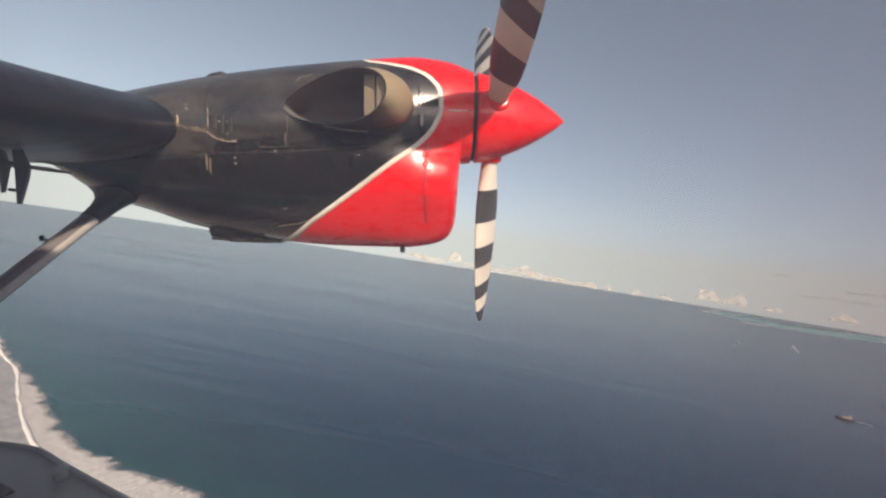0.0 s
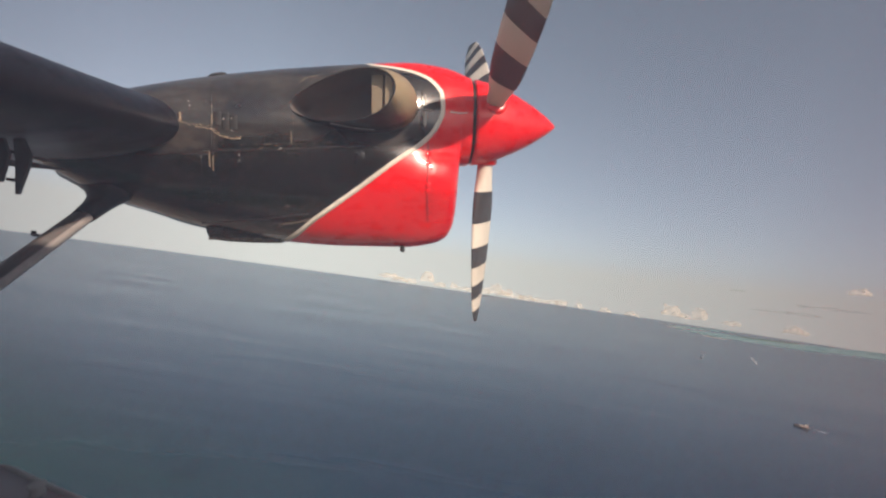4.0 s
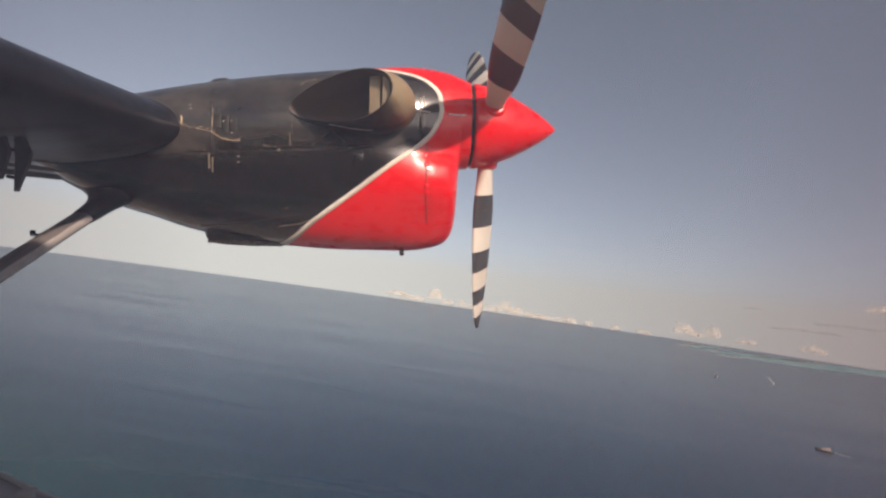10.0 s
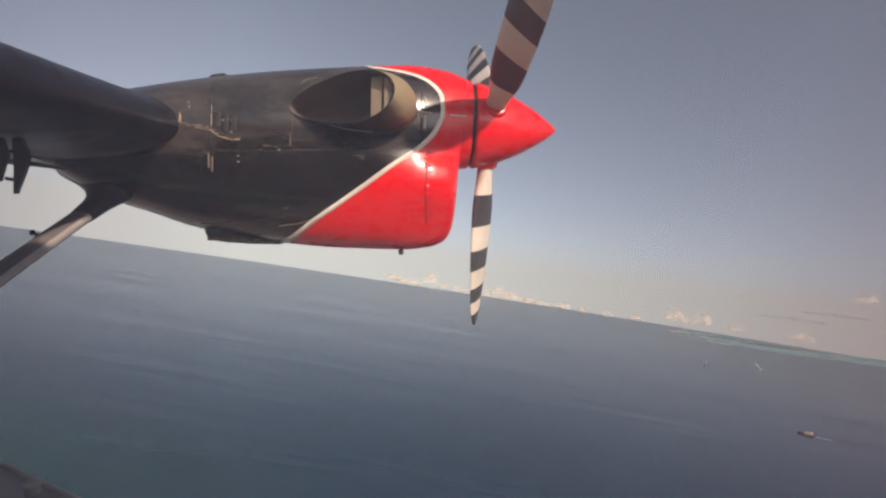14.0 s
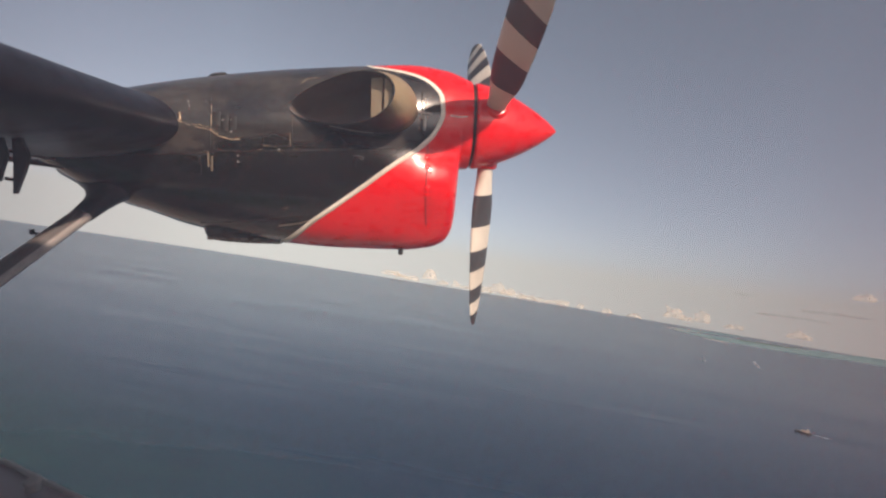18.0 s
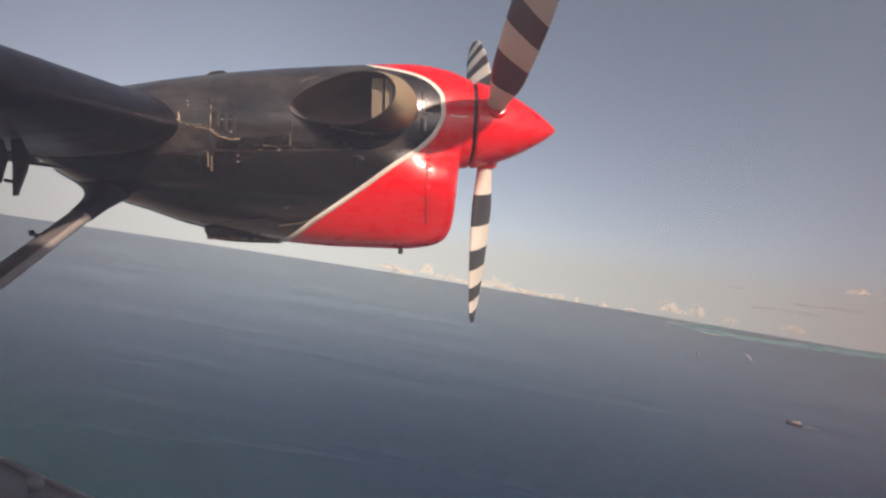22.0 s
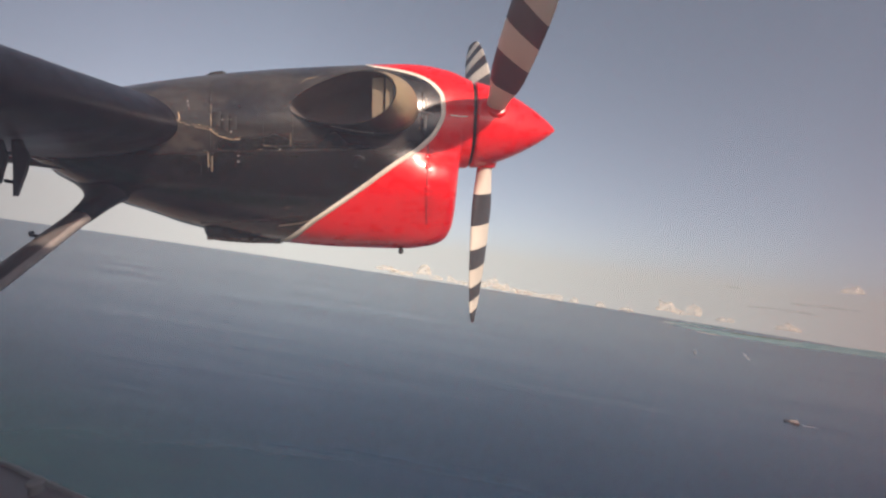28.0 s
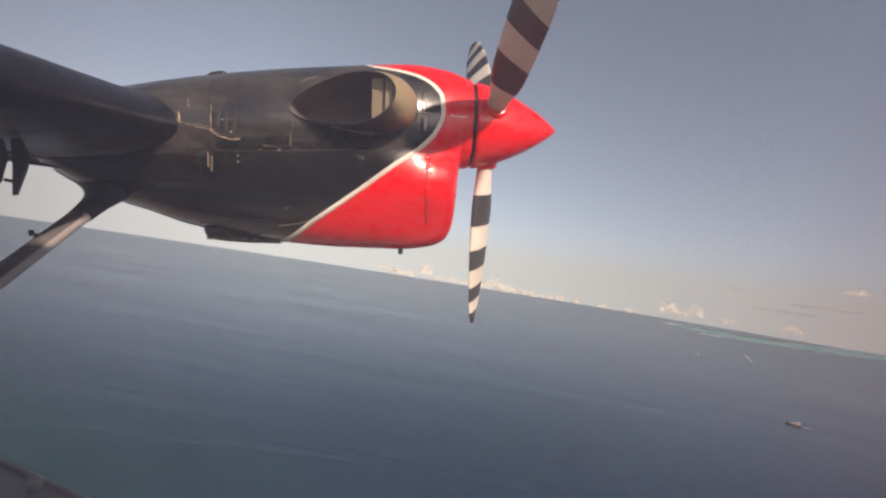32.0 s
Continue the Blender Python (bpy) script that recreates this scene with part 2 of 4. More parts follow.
# ---- engine nacelle shape ----
D = 2.2  # distance of the propeller axis outboard
def pchip(xs, ys):
    xs, ys = np.array(xs, float), np.array(ys, float)
    h, d = np.diff(xs), np.diff(ys) / np.diff(xs)
    m = np.zeros(len(xs))
    m[0], m[-1] = d[0], d[-1]
    for i in range(1, len(xs) - 1):
        if d[i - 1] * d[i] > 0:
            a, b = 2 * h[i] + h[i - 1], h[i] + 2 * h[i - 1]
            m[i] = (a + b) / (a / d[i - 1] + b / d[i])
    def f(x):
        x = np.clip(x, xs[0], xs[-1])
        i = np.clip(np.searchsorted(xs, x) - 1, 0, len(xs) - 2)
        t = (x - xs[i]) / h[i]
        return (ys[i] * (1 + 2 * t) * (1 - t) ** 2 + h[i] * m[i] * t * (1 - t) ** 2
                + ys[i + 1] * t * t * (3 - 2 * t) + h[i] * m[i + 1] * t * t * (t - 1))
    return f
nac_top = pchip([-2.5, -1.8, -1.495, -1.271, -1.074, -.848, -.619, -.387, -.212, -.035, .115, .253],
                [.28, .42, .484, .530, .566, .602, .632, .657, .674, .687, .674, .630])
nac_bot = pchip([-2.5, -2.0, -1.84, -1.75, -1.52, -1.325, -1.138, -.947, -.679, -.375, -.088, .058, .13, .168, .186, .192, .2, .253],
                [.25, .150, .118, .066, -.061, -.121, -.181, -.217, -.252, -.268, -.269, -.252, -.225, -.18, -.12, 0, .17, .180])
nac_hw = pchip([-2.5, -2.0, -1.5, -1.0, -.6, -.2, -.035, .115, .253], [.06, .2, .3, .35, .36, .345, .315, .268, .221])
nac_mid = pchip([-2.5, -1.5, -1.0, -.6, -.2, .1, .253], [.27, .24, .27, .3, .35, .39, .404])
LOW = 2.5
nac_chin = pchip([-2.5, -.55, -.3, -.12, 0, .08, .14, .17, .192, .253], [0, 0, .005, .019, .040, .053, .050, .036, 0, 0])
nac_waist = pchip([-2.5, -.3, -.05, .1, .17, .2, .253], [0, 0, .008, .022, .028, .02, 0])
def half_width(x, z):
    m = nac_mid(x)
    if z >= m:
        q = min(1.0, (z - m) / (nac_top(x) - m))
        return nac_hw(x) * math.sqrt(max(0, 1 - q * q))
    q = min(1.0, (m - z) / (m - nac_bot(x)))
    return (nac_hw(x) * max(0, 1 - q ** LOW) ** (1 / LOW) + (nac_chin(x) * math.exp(-((z - .05) / .14) ** 2)
            - nac_waist(x) * math.exp(-((z - .235) / .05) ** 2)) * max(0, 1 - q ** 6) ** .5)
def near_y(x, z):
    return D - half_width(x, z)


def near_point(x, z, out=0.0):
    """A point of the cowling's inboard side, raised by out along its normal."""
    p = Vector((x, near_y(x, z), z))
    e = 0.004
    tx = Vector((2 * e, near_y(x + e, z) - near_y(x - e, z), 0))
    tz = Vector((0, near_y(x, z + e) - near_y(x, z - e), 2 * e))
    n = tx.cross(tz).normalized()
    if n.y > 0:
        n = -n
    return p + n * out, n


def edge_x(z):
    """Where the paint turns from black to red at the height z."""
    return paint_edge(z) + 0.005


paint_edge = pchip([-0.262, -0.232, -0.107, 0.046, 0.163, 0.247, 0.323, 0.417, 0.483, 0.549, 0.586, 0.607, 0.63, 0.7],
                   [-0.76, -0.673, -0.488, -0.272, -0.119, -0.006, 0.063, 0.097, 0.09, 0.038, -0.043, -0.138, -0.25, -0.32])


def section_point(x, a):
    c, s = math.cos(a), math.sin(a)
    m = nac_mid(x)
    z = m + (nac_top(x) - m) * s if s >= 0 else m - (m - nac_bot(x)) * abs(s) ** (2 / LOW)
    return (x, D + math.copysign(half_width(x, z), c), z)


seaplane = new("seaplane")
seaplane.matrix_world = AIR
tagged(seaplane, "black and red twin-engine floatplane flying low over the sea", "seaplane")

# exhaust stub: an egg-shaped mouth that stands proud of the cowling in front and lies flush behind
EX_C, EX_A, EX_B = Vector((-0.345, 1.755, 0.408)), 0.241, 0.100
EX_U, EX_V = Vector((0.964, -0.40, 0.085)), Vector((0.03, 0.06, 0.995))


def mouth(a, s=1.0, sink=0.0):
    c, n = math.cos(a), math.sin(a)
    return EX_C + EX_U * (EX_A * c * s) + EX_V * (EX_B * n * s * (1 + 0.28 * c)) + Vector((0.0, sink, 0))


def base(a, s=1.0, out=0.0):
    c, n = math.cos(a), math.sin(a)
    q = mouth(a, 1.015)
    grow = 0.003 + 0.040 * (0.5 + 0.5 * c) ** 1.6 * (0.75 if n < 0 else 0.55) + 0.068 * max(0.0, c) ** 3
    x, z = q.x + c * grow, q.z + n * grow - 0.012 * (0.5 + 0.5 * c)
    return near_point(x, min(z, nac_top(x) - 0.01), out)[0]


def in_hole(p):
    if p[1] > D:
        return False
    u = (p[0] - EX_C.x) / (EX_A * 0.964)
    v = (p[2] - EX_C.z - 0.085 * (p[0] - EX_C.x)) / (EX_B * (1 + 0.28 * max(-1, min(1, u))))
    return u * u + v * v < 1.04


xs = np.concatenate([np.linspace(-2.5, -1.0, 50, endpoint=False), np.linspace(-1.0, -0.62, 30, endpoint=False), np.linspace(-0.62, 0.12, 150, endpoint=False), np.linspace(0.12, 0.253, 40)])
AROUND = 208
red, black = bm_new(), bm_new()
grid = [[section_point(x, 2 * math.pi * k / AROUND) for k in range(AROUND)] for x in xs]
for bm, want in ((red, True), (black, False)):
    vid = {}

    def vert(i, k):
        if (i, k) not in vid:
            vid[(i, k)] = bm.verts.new(grid[i][k])
        return vid[(i, k)]
    for i in range(len(xs) - 1):
        for k in range(AROUND):
            j = (k + 1) % AROUND
            mid = [sum(v) / 4 for v in zip(grid[i][k], grid[i + 1][k], grid[i + 1][j], grid[i][j])]
            if in_hole(mid):
                continue
            if (mid[0] > edge_x(mid[2])) == want:
                bm.faces.new((vert(i, k), vert(i + 1, k), vert(i + 1, j), vert(i, j)))
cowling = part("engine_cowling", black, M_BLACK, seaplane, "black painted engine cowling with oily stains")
nose_bowl = part("nose_cowling", red, M_RED, seaplane, "glossy red nose cowling with air intake chin")

# white line between the two paints, round the nose on both sides
line = bm_new()
for side in (-1, 1):
    loops = []
    zs = np.concatenate([np.linspace(-0.2605, 0.50, 110), np.linspace(0.505, 0.683, 90)])
    for i, z in enumerate(zs):
        z0, z1 = zs[max(i - 1, 0)], zs[min(i + 1, len(zs) - 1)]
        d = Vector((edge_x(z1) - edge_x(z0), z1 - z0)).normalized()
        nrm = Vector((d.y, -d.x))
        row = []
        for w, out in ((-0.0108, -0.004), (-0.0103, 0.0018), (0.0103, 0.0018), (0.0108, -0.004)):
            w *= 1.0 - 0.4 * min(1.0, max(0.0, (z - 0.50) / 0.12))
            x, zz = edge_x(z) + nrm.x * w, z + nrm.y * w
            zz = min(max(zz, nac_bot(x) + 0.001), nac_top(x) - 0.001)
            p, _ = near_point(x, zz, out)
            row.append((p.x, p.y if side < 0 else 2 * D - p.y, p.z))
        loops.append(row)
    add_loft(line, loops, closed=False, cap=False)
part("white_stripe", line, M_WHITE, nose_bowl, "cream white painted stripe")

# exhaust stub with lip, sooty bore and guide vanes
stub = bm_new()
N = 56
angles = [2 * math.pi * k / N for k in range(N)]
skin = []
for s in np.linspace(0, 1, 9):
    lp = []
    for a in angles:
        b0, m0 = base(a, 1.0, -0.012), mouth(a, 1.035)
        q = m0.lerp(b0, s)
        bulge = math.sin(math.pi * s) * 0.03 * max(0, 0.08 + 0.92 * math.cos(a))
        q += Vector((math.cos(a), 0, math.sin(a))).normalized() * bulge + Vector((0, -0.5 * bulge, 0))
        lp.append(q)
    skin.append(lp)
lip = [[mouth(a, 1.025, -0.004) for a in angles], [mouth(a, 1.0, -0.003) for a in angles]]
inner = [[mouth(a, 1.0 - 0.10 * s, 0.20 * s) for a in angles] for s in (0.08, 0.3, 0.55, 0.8)] + [[mouth(a, 0.92 * math.cos(q), 0.16 + 0.10 * math.sin(q)) for a in angles] for q in (0.25, 0.5, 0.75, 1.0, 1.25, 1.45)]
add_loft(stub, skin[::-1] + lip[:1], cap=False)
exhaust = part("exhaust_stub", stub, M_TAN, cowling, "heat-browned exhaust stub with painted underside shade, open to the rear")
bore = bm_new()
add_loft(bore, [lip[1]] + inner, cap=False)
last = [bore.verts.new(p) for p in inner[-1]]
bore.faces.new(last)
ring = bm_new()
add_loft(ring, lip, cap=False)
part("lip", ring, M_BLACK, exhaust, "black edge of the exhaust mouth")
part("bore", bore, M_SOOT, exhaust, "sooty black inside of the exhaust")
# folded edge of the shroud below the mouth, its highlight painted pale
bm = bm_new()
fold = []
for q in np.linspace(0, 1, 12):
    a, s = radians(260 + 42 * q), 0.26 + 0.32 * q
    p = mouth(a, 1.035).lerp(base(a, 1.0, -0.012), s)
    bulge = math.sin(math.pi * s) * 0.03 * max(0, 0.08 + 0.92 * math.cos(a))
    fold.append(p + Vector((math.cos(a), 0, math.sin(a))).normalized() * bulge + Vector((0, -0.5 * bulge - 0.004, 0)))
add_tube(bm, fold, 0.0026, 6)
part("fold_highlight", bm, M_STRUT_EDGE, exhaust, "thin fold under the exhaust, its highlight painted pale")


# ---- surface details of the cowling ----
def strip(name, pts, width, out, material, parent, label="", steps=14):
    """A thin raised band that follows the cowling's side through (x, z) points."""
    bm = bm_new()
    loops = []
    path_ = []
    for (x0, z0), (x1, z1) in zip(pts[:-1], pts[1:]):
        for k in range(steps):
            path_.append((x0 + (x1 - x0) * k / steps, z0 + (z1 - z0) * k / steps))
    path_.append(pts[-1])
    for i, (x, z) in enumerate(path_):
        a, b = path_[max(i - 1, 0)], path_[min(i + 1, len(path_) - 1)]
        d = Vector((b[0] - a[0], b[1] - a[1])).normalized()
        n2 = Vector((d.y, -d.x))
        row = []
        for w, o in ((-0.5, -0.002), (-0.42, out), (0.42, out), (0.5, -0.002)):
            row.append(near_point(x + n2.x * w * width, z + n2.y * w * width, o)[0])
        loops.append(row)
    add_loft(bm, loops, closed=False, cap=False)
    return part(name, bm, material, parent, label)


def rivet_mesh(r=0.004):
    bm = bm_new()
    bmesh.ops.create_uvsphere(bm, u_segments=8, v_segments=5, radius=r)
    bmesh.ops.scale(bm, vec=(1, 1, 0.45), verts=bm.verts)
    me = bpy.data.meshes.new("rivet")
    for f in bm.faces:
        f.smooth = True
    bm.to_mesh(me)
    bm.free()
    return me


RIVET = {}
for key, m_, r_ in (("black", M_BLACK, 0.0042), ("red", M_REDSEAM, 0.0042), ("bare", M_ALU, 0.0040), ("dull", M_STEEL, 0.0022)):
    RIVET[key] = rivet_mesh(r_)
    RIVET[key].materials.append(m_)


def rivets(pts, pitch, key, parent):
    for (x0, z0), (x1, z1) in zip(pts[:-1], pts[1:]):
        n = max(2, int(math.hypot(x1 - x0, z1 - z0) / pitch))
        for k in range(n):
            p, nn = near_point(x0 + (x1 - x0) * k / n, z0 + (z1 - z0) * k / n, 0.001)
            o = new("rivet", RIVET[key])
            o.parent = parent
            o.matrix_basis = Matrix.Translation(p) @ nn.to_track_quat("Z", "Y").to_matrix().to_4x4()


def plate(name, x0, x1, z0, z1, out, material, parent, label="", r=0.008):
    """A cover plate with rounded corners, lying on the cowling's side."""
    bm = bm_new()
    outline = []
    for cx, cz, a0 in ((x1 - r, z1 - r, 0), (x0 + r, z1 - r, 90), (x0 + r, z0 + r, 180), (x1 - r, z0 + r, 270)):
        for k in range(4):
            a = radians(a0 + 30 * k)
            outline.append((cx + r * math.cos(a), cz + r * math.sin(a)))
    loops = [[near_point(x, z, -0.003)[0] for x, z in outline], [near_point(x, z, out * 0.8)[0] for x, z in outline],
             [near_point(x + (0.5 * (x0 + x1) - x) * 0.06, z + (0.5 * (z0 + z1) - z) * 0.06, out)[0] for x, z in outline]]
    add_loft(bm, loops, cap=True)
    return part(name, bm, material, parent, label)


# long seams of the black cowling
strip("panel_seam", [(-0.946, 0.50), (-0.914, 0.349), (-0.918, 0.19)], 0.006, 0.0015, M_SEAM, cowling)
strip("panel_seam", [(-1.02, 0.185), (-0.788, 0.184), (-0.469, 0.204), (-0.10, 0.238)], 0.008, 0.0015, M_SEAM, cowling)
strip("panel_seam", [(0.0, 0.50), (0.003, 0.40), (0.001, 0.262)], 0.007, 0.0015, M_SEAM, cowling)
strip("panel_seam", [(-0.52, -0.09), (-0.80, -0.13), (-1.05, -0.15)], 0.006, 0.0012, M_SEAM, cowling)
rivets([(-0.95, 0.208), (-0.788, 0.208), (-0.469, 0.226), (-0.15, 0.256)], 0.055, "dull", cowling)
rivets([(-1.10, 0.165), (-0.95, 0.166), (-0.60, 0.178), (-0.30, 0.205)], 0.036, "black", cowling)
rivets([(-0.93, 0.47), (-0.898, 0.349), (-0.905, 0.12)], 0.034, "dull", cowling)
rivets([(0.016, 0.47), (0.018, 0.40), (0.017, 0.29)], 0.03, "bare", cowling)
strip("bright_edge", [(-0.572, 0.218), (-0.572, 0.275)], 0.004, 0.002, M_STEEL, cowling, "chipped bare metal edge")
strip("panel_seam", [(-0.66, 0.214), (-0.55, 0.219)], 0.007, 0.002, M_SEAM, cowling)
# cover plates and latches
plate("access_plate", -0.301, -0.251, 0.136, 0.195, 0.004, M_BLACK, cowling)
for x0, x1, z0, z1 in ((-0.905, -0.872, 0.285, 0.35), (-0.868, -0.838, 0.262, 0.342), (-0.834, -0.803, 0.27, 0.335)):
    plate("access_plate", x0, x1, z0, z1, 0.003, M_SEAM, cowling, r=0.005)
strip("panel_seam", [(-0.565, 0.36), (-0.564, 0.217), (-0.691, 0.211)], 0.006, 0.0015, M_SEAM, cowling)
strip("panel_seam", [(-0.69, 0.345), (-0.69, 0.218)], 0.005, 0.0012, M_SEAM, cowling)
plate("access_plate", -1.04, -0.965, 0.075, 0.155, 0.004, M_BLACK, cowling)
for x, z in ((-0.861, 0.316), (-0.825, 0.318), (-0.861, 0.268), (-0.825, 0.267), (-1.02, 0.39), (-1.012, 0.37), (-0.80, 0.165), (-0.80, 0.14), (-0.62, 0.20)):
    rivets([(x, z), (x, z + 0.001)], 1.0, "bare", cowling)
for z0, z1 in ((0.11, 0.175),):
    strip("hinge", [(-0.930, z0), (-0.927, z1)], 0.006, 0.005, M_STEEL, cowling, "worn metal hinge")
rng_scuff = random.Random(11)
CRACK = [(-1.060, 0.305), (-1.035, 0.296), (-1.01, 0.290), (-0.965, 0.287), (-0.92, 0.281), (-0.889, 0.257), (-0.851, 0.240), (-0.789, 0.234)]
for (x0, z0), (x1, z1) in zip(CRACK[:-1], CRACK[1:]):
    for k in range(3):
        a, c_ = k / 3, k / 3 + rng_scuff.uniform(0.16, 0.33)
        j_, h_ = rng_scuff.uniform(-0.004, 0.004), rng_scuff.uniform(-0.004, 0.004)
        strip("worn_glint_strip", [(x0 + (x1 - x0) * a, z0 + (z1 - z0) * a + j_), (x0 + (x1 - x0) * c_, z0 + (z1 - z0) * c_ + h_)], rng_scuff.uniform(0.002, 0.0065), 0.0014, M_STEEL if k == 1 else M_WORN, cowling, "paint worn to bare metal, with painted glints", 4)
strip("bare_edge", [(-0.982, 0.281), (-0.945, 0.276), (-0.913, 0.270), (-0.896, 0.256), (-0.880, 0.246), (-0.850, 0.237), (-0.817, 0.232), (-0.798, 0.236), (-0.788, 0.243)], 0.0035, 0.002, M_WORN, cowling, "bent bare metal panel edge", 4)
strip("worn_glint_strip", [(-1.052, 0.34), (-1.045, 0.318), (-1.05, 0.30)], 0.007, 0.0012, M_WORN, cowling, "paint worn to bare metal, with painted glints")
strip("worn_glint_strip", [(-0.916, 0.375), (-0.91, 0.292)], 0.005, 0.0014, M_STEEL, cowling, "paint worn to bare metal, with painted glints")
strip("worn_glint_strip", [(-0.546, 0.498), (-0.528, 0.527), (-0.477, 0.541)], 0.0018, 0.0008, M_WORN, cowling, "paint worn to bare metal, with painted glints")
# pale strip painted in for a curved reflection on the lower cowling
strip("worn_glint_strip", [(-0.47, -0.10), (-0.56, -0.13), (-0.66, -0.145)], 0.006, 0.0010, M_STEEL, cowling, "paint worn to bare metal, with painted glints")
strip("hinge", [(-0.912, 0.159), (-0.918, 0.093)], 0.005, 0.004, M_STEEL, cowling, "worn metal hinge")
# flecks of bare metal along the panel edges
for x0, z0, x1, z1 in ((-1.071, 0.329, -1.053, 0.301), (-0.964, 0.173, -0.924, 0.180), (-0.71, 0.196, -0.695, 0.197), (-0.633, 0.195, -0.601, 0.184), (-0.556, 0.204, -0.540, 0.205),
                       (-0.322, 0.215, -0.30, 0.216), (-0.565, 0.355, -0.564, 0.30), (-0.691, 0.211, -0.62, 0.214), (-0.626, -0.062, -0.587, -0.05), (-0.01, 0.34, -0.008, 0.32)):
    for k in range(3):
        a, c_ = k / 3 + 0.05, k / 3 + 0.05 + rng_scuff.uniform(0.12, 0.30)
        j_ = rng_scuff.uniform(-0.003, 0.003)
        strip("worn_glint_strip", [(x0 + (x1 - x0) * a, z0 + (z1 - z0) * a + j_), (x0 + (x1 - x0) * c_, z0 + (z1 - z0) * c_ + j_)], rng_scuff.uniform(0.002, 0.0045), 0.0016, M_WORN if k % 2 else M_STEEL, cowling, "paint worn to bare metal, with painted glints", 4)
for x, z0, z1, w in ((0.002, 0.458, 0.424, 0.006), (0.018, 0.462, 0.428, 0.006), (0.016, 0.392, 0.332, 0.015), (0.002, 0.415, 0.375, 0.008)):
    strip("latch", [(x, z0), (x, z1)], w, 0.005, M_ALU, cowling, "bare metal cowl latch", 4)
strip("latch", [(-0.018, 0.404), (0.050, 0.402)], 0.007, 0.006, M_ALU, cowling, "bare metal cowl latch", 4)
# red cowling seams
strip("panel_seam", [(0.034, 0.262), (0.036, 0.17), (0.033, 0.074), (0.035, -0.03), (0.041, -0.119)], 0.008, 0.0015, M_REDSEAM, nose_bowl)
rivets([(0.052, 0.25), (0.052, 0.074), (0.056, -0.10)], 0.028, "red", nose_bowl)
for z in (0.205, 0.16, 0.06, 0.03):
    plate("latch", 0.024, 0.047, z - 0.011, z + 0.011, 0.0035, M_RED, nose_bowl, "red painted cowl latch", r=0.004)
strip("scratch", [(0.136, 0.406), (0.18, 0.405), (0.222, 0.411)], 0.006, 0.0018, M_WHITE, nose_bowl, "chipped paint line")

# vanes inside the exhaust mouth
for u, h, w_, back in ((0.216, 0.066, 0.036, 0.030), (0.164, 0.080, 0.056, 0.052)):
    bm = bm_new()
    c = EX_C + EX_U * u + Vector((0.0, back, 0.0))
    turn = Euler((0, 0, radians(-28))).to_matrix()
    add_box(bm, c, (w_, 0.006, h * 2), turn, 0.002)
    part("guide_vane", bm, M_VANE, exhaust, "tan heat-faded metal vane", smooth=False)

# underside: drain mast and cooling outlet
bm = bm_new()
add_tube(bm, [(-0.085, D - 0.1, -0.245), (-0.085, D - 0.1, -0.272)], [0.014, 0.012])
bmesh.ops.create_uvsphere(bm, u_segments=12, v_segments=8, radius=0.014, matrix=Matrix.Translation((-0.085, D - 0.1, -0.276)))
part("drain_fitting", bm, M_SEAM, nose_bowl, "small dark drain fitting")
bm = bm_new()
loops = []
for x, zb, hw in ((-1.055, -0.211, 0.055), (-1.04, -0.234, 0.065), (-0.95, -0.244, 0.07), (-0.83, -0.249, 0.06), (-0.70, -0.250, 0.04)):
    zt = nac_bot(x) + 0.05
    loops.append([(x, D - 0.1 - hw, zt), (x, D - 0.1 - hw, zb + 0.02), (x, D - 0.1 - hw + 0.02, zb), (x, D - 0.1 + hw - 0.02, zb), (x, D - 0.1 + hw, zb + 0.02), (x, D - 0.1 + hw, zt)])
add_loft(bm, loops)
vent = part("cooling_outlet", bm, M_BLACK, cowling, "black cooling air outlet scoop", smooth=False)
for k in range(5):
    bm = bm_new()
    add_box(bm, (-1.02 + 0.055 * k, D - 0.168, -0.228), (0.03, 0.012, 0.012), None, 0.002)
    part("louvre", bm, M_SEAM, vent, smooth=False)
# lifting eye on top
bm = bm_new()
add_loft(bm, [[(x, D - 0.10 + 0.03 * math.cos(a), nac_top(x) - 0.022 + h * max(0, math.sin(a))) for a in (math.pi * k / 8 for k in range(9))] for x, h in ((-1.03, 0.008), (-1.015, 0.020), (-0.965, 0.021), (-0.945, 0.009))], closed=True)
part("top_fairing", bm, M_BLACK, cowling, "small black fairing")

# ---- spinner and propeller ----
AXIS_Z, HUB_X = 0.404, 0.365
bm = bm_new()
loops = []
for s in [0, 0.02] + list(np.linspace(0.05, 0.96, 36)) + [0.98, 0.992, 0.999]:
    r = 0.222 * max(0.0, 1 - s ** 1.45) ** 0.85
    if s == 0:
        r = 0.217
    loops.append([(0.272 + 0.464 * s, D + r * math.cos(a), AXIS_Z + r * math.sin(a)) for a in (2 * math.pi * k / 72 for k in range(72))])
add_loft(bm, loops)
spinner = part("spinner", bm, M_RED, seaplane, "glossy red pointed propeller spinner")
bm = bm_new()
add_loft(bm, [[(x, D + r * math.cos(a), AXIS_Z + r * math.sin(a)) for a in (2 * math.pi * k / 72 for k in range(72))] for x, r in ((0.24, 0.205), (0.262, 0.209), (0.275, 0.209))])
part("backplate", bm, M_SEAM, spinner, "dark gap ring behind the spinner")

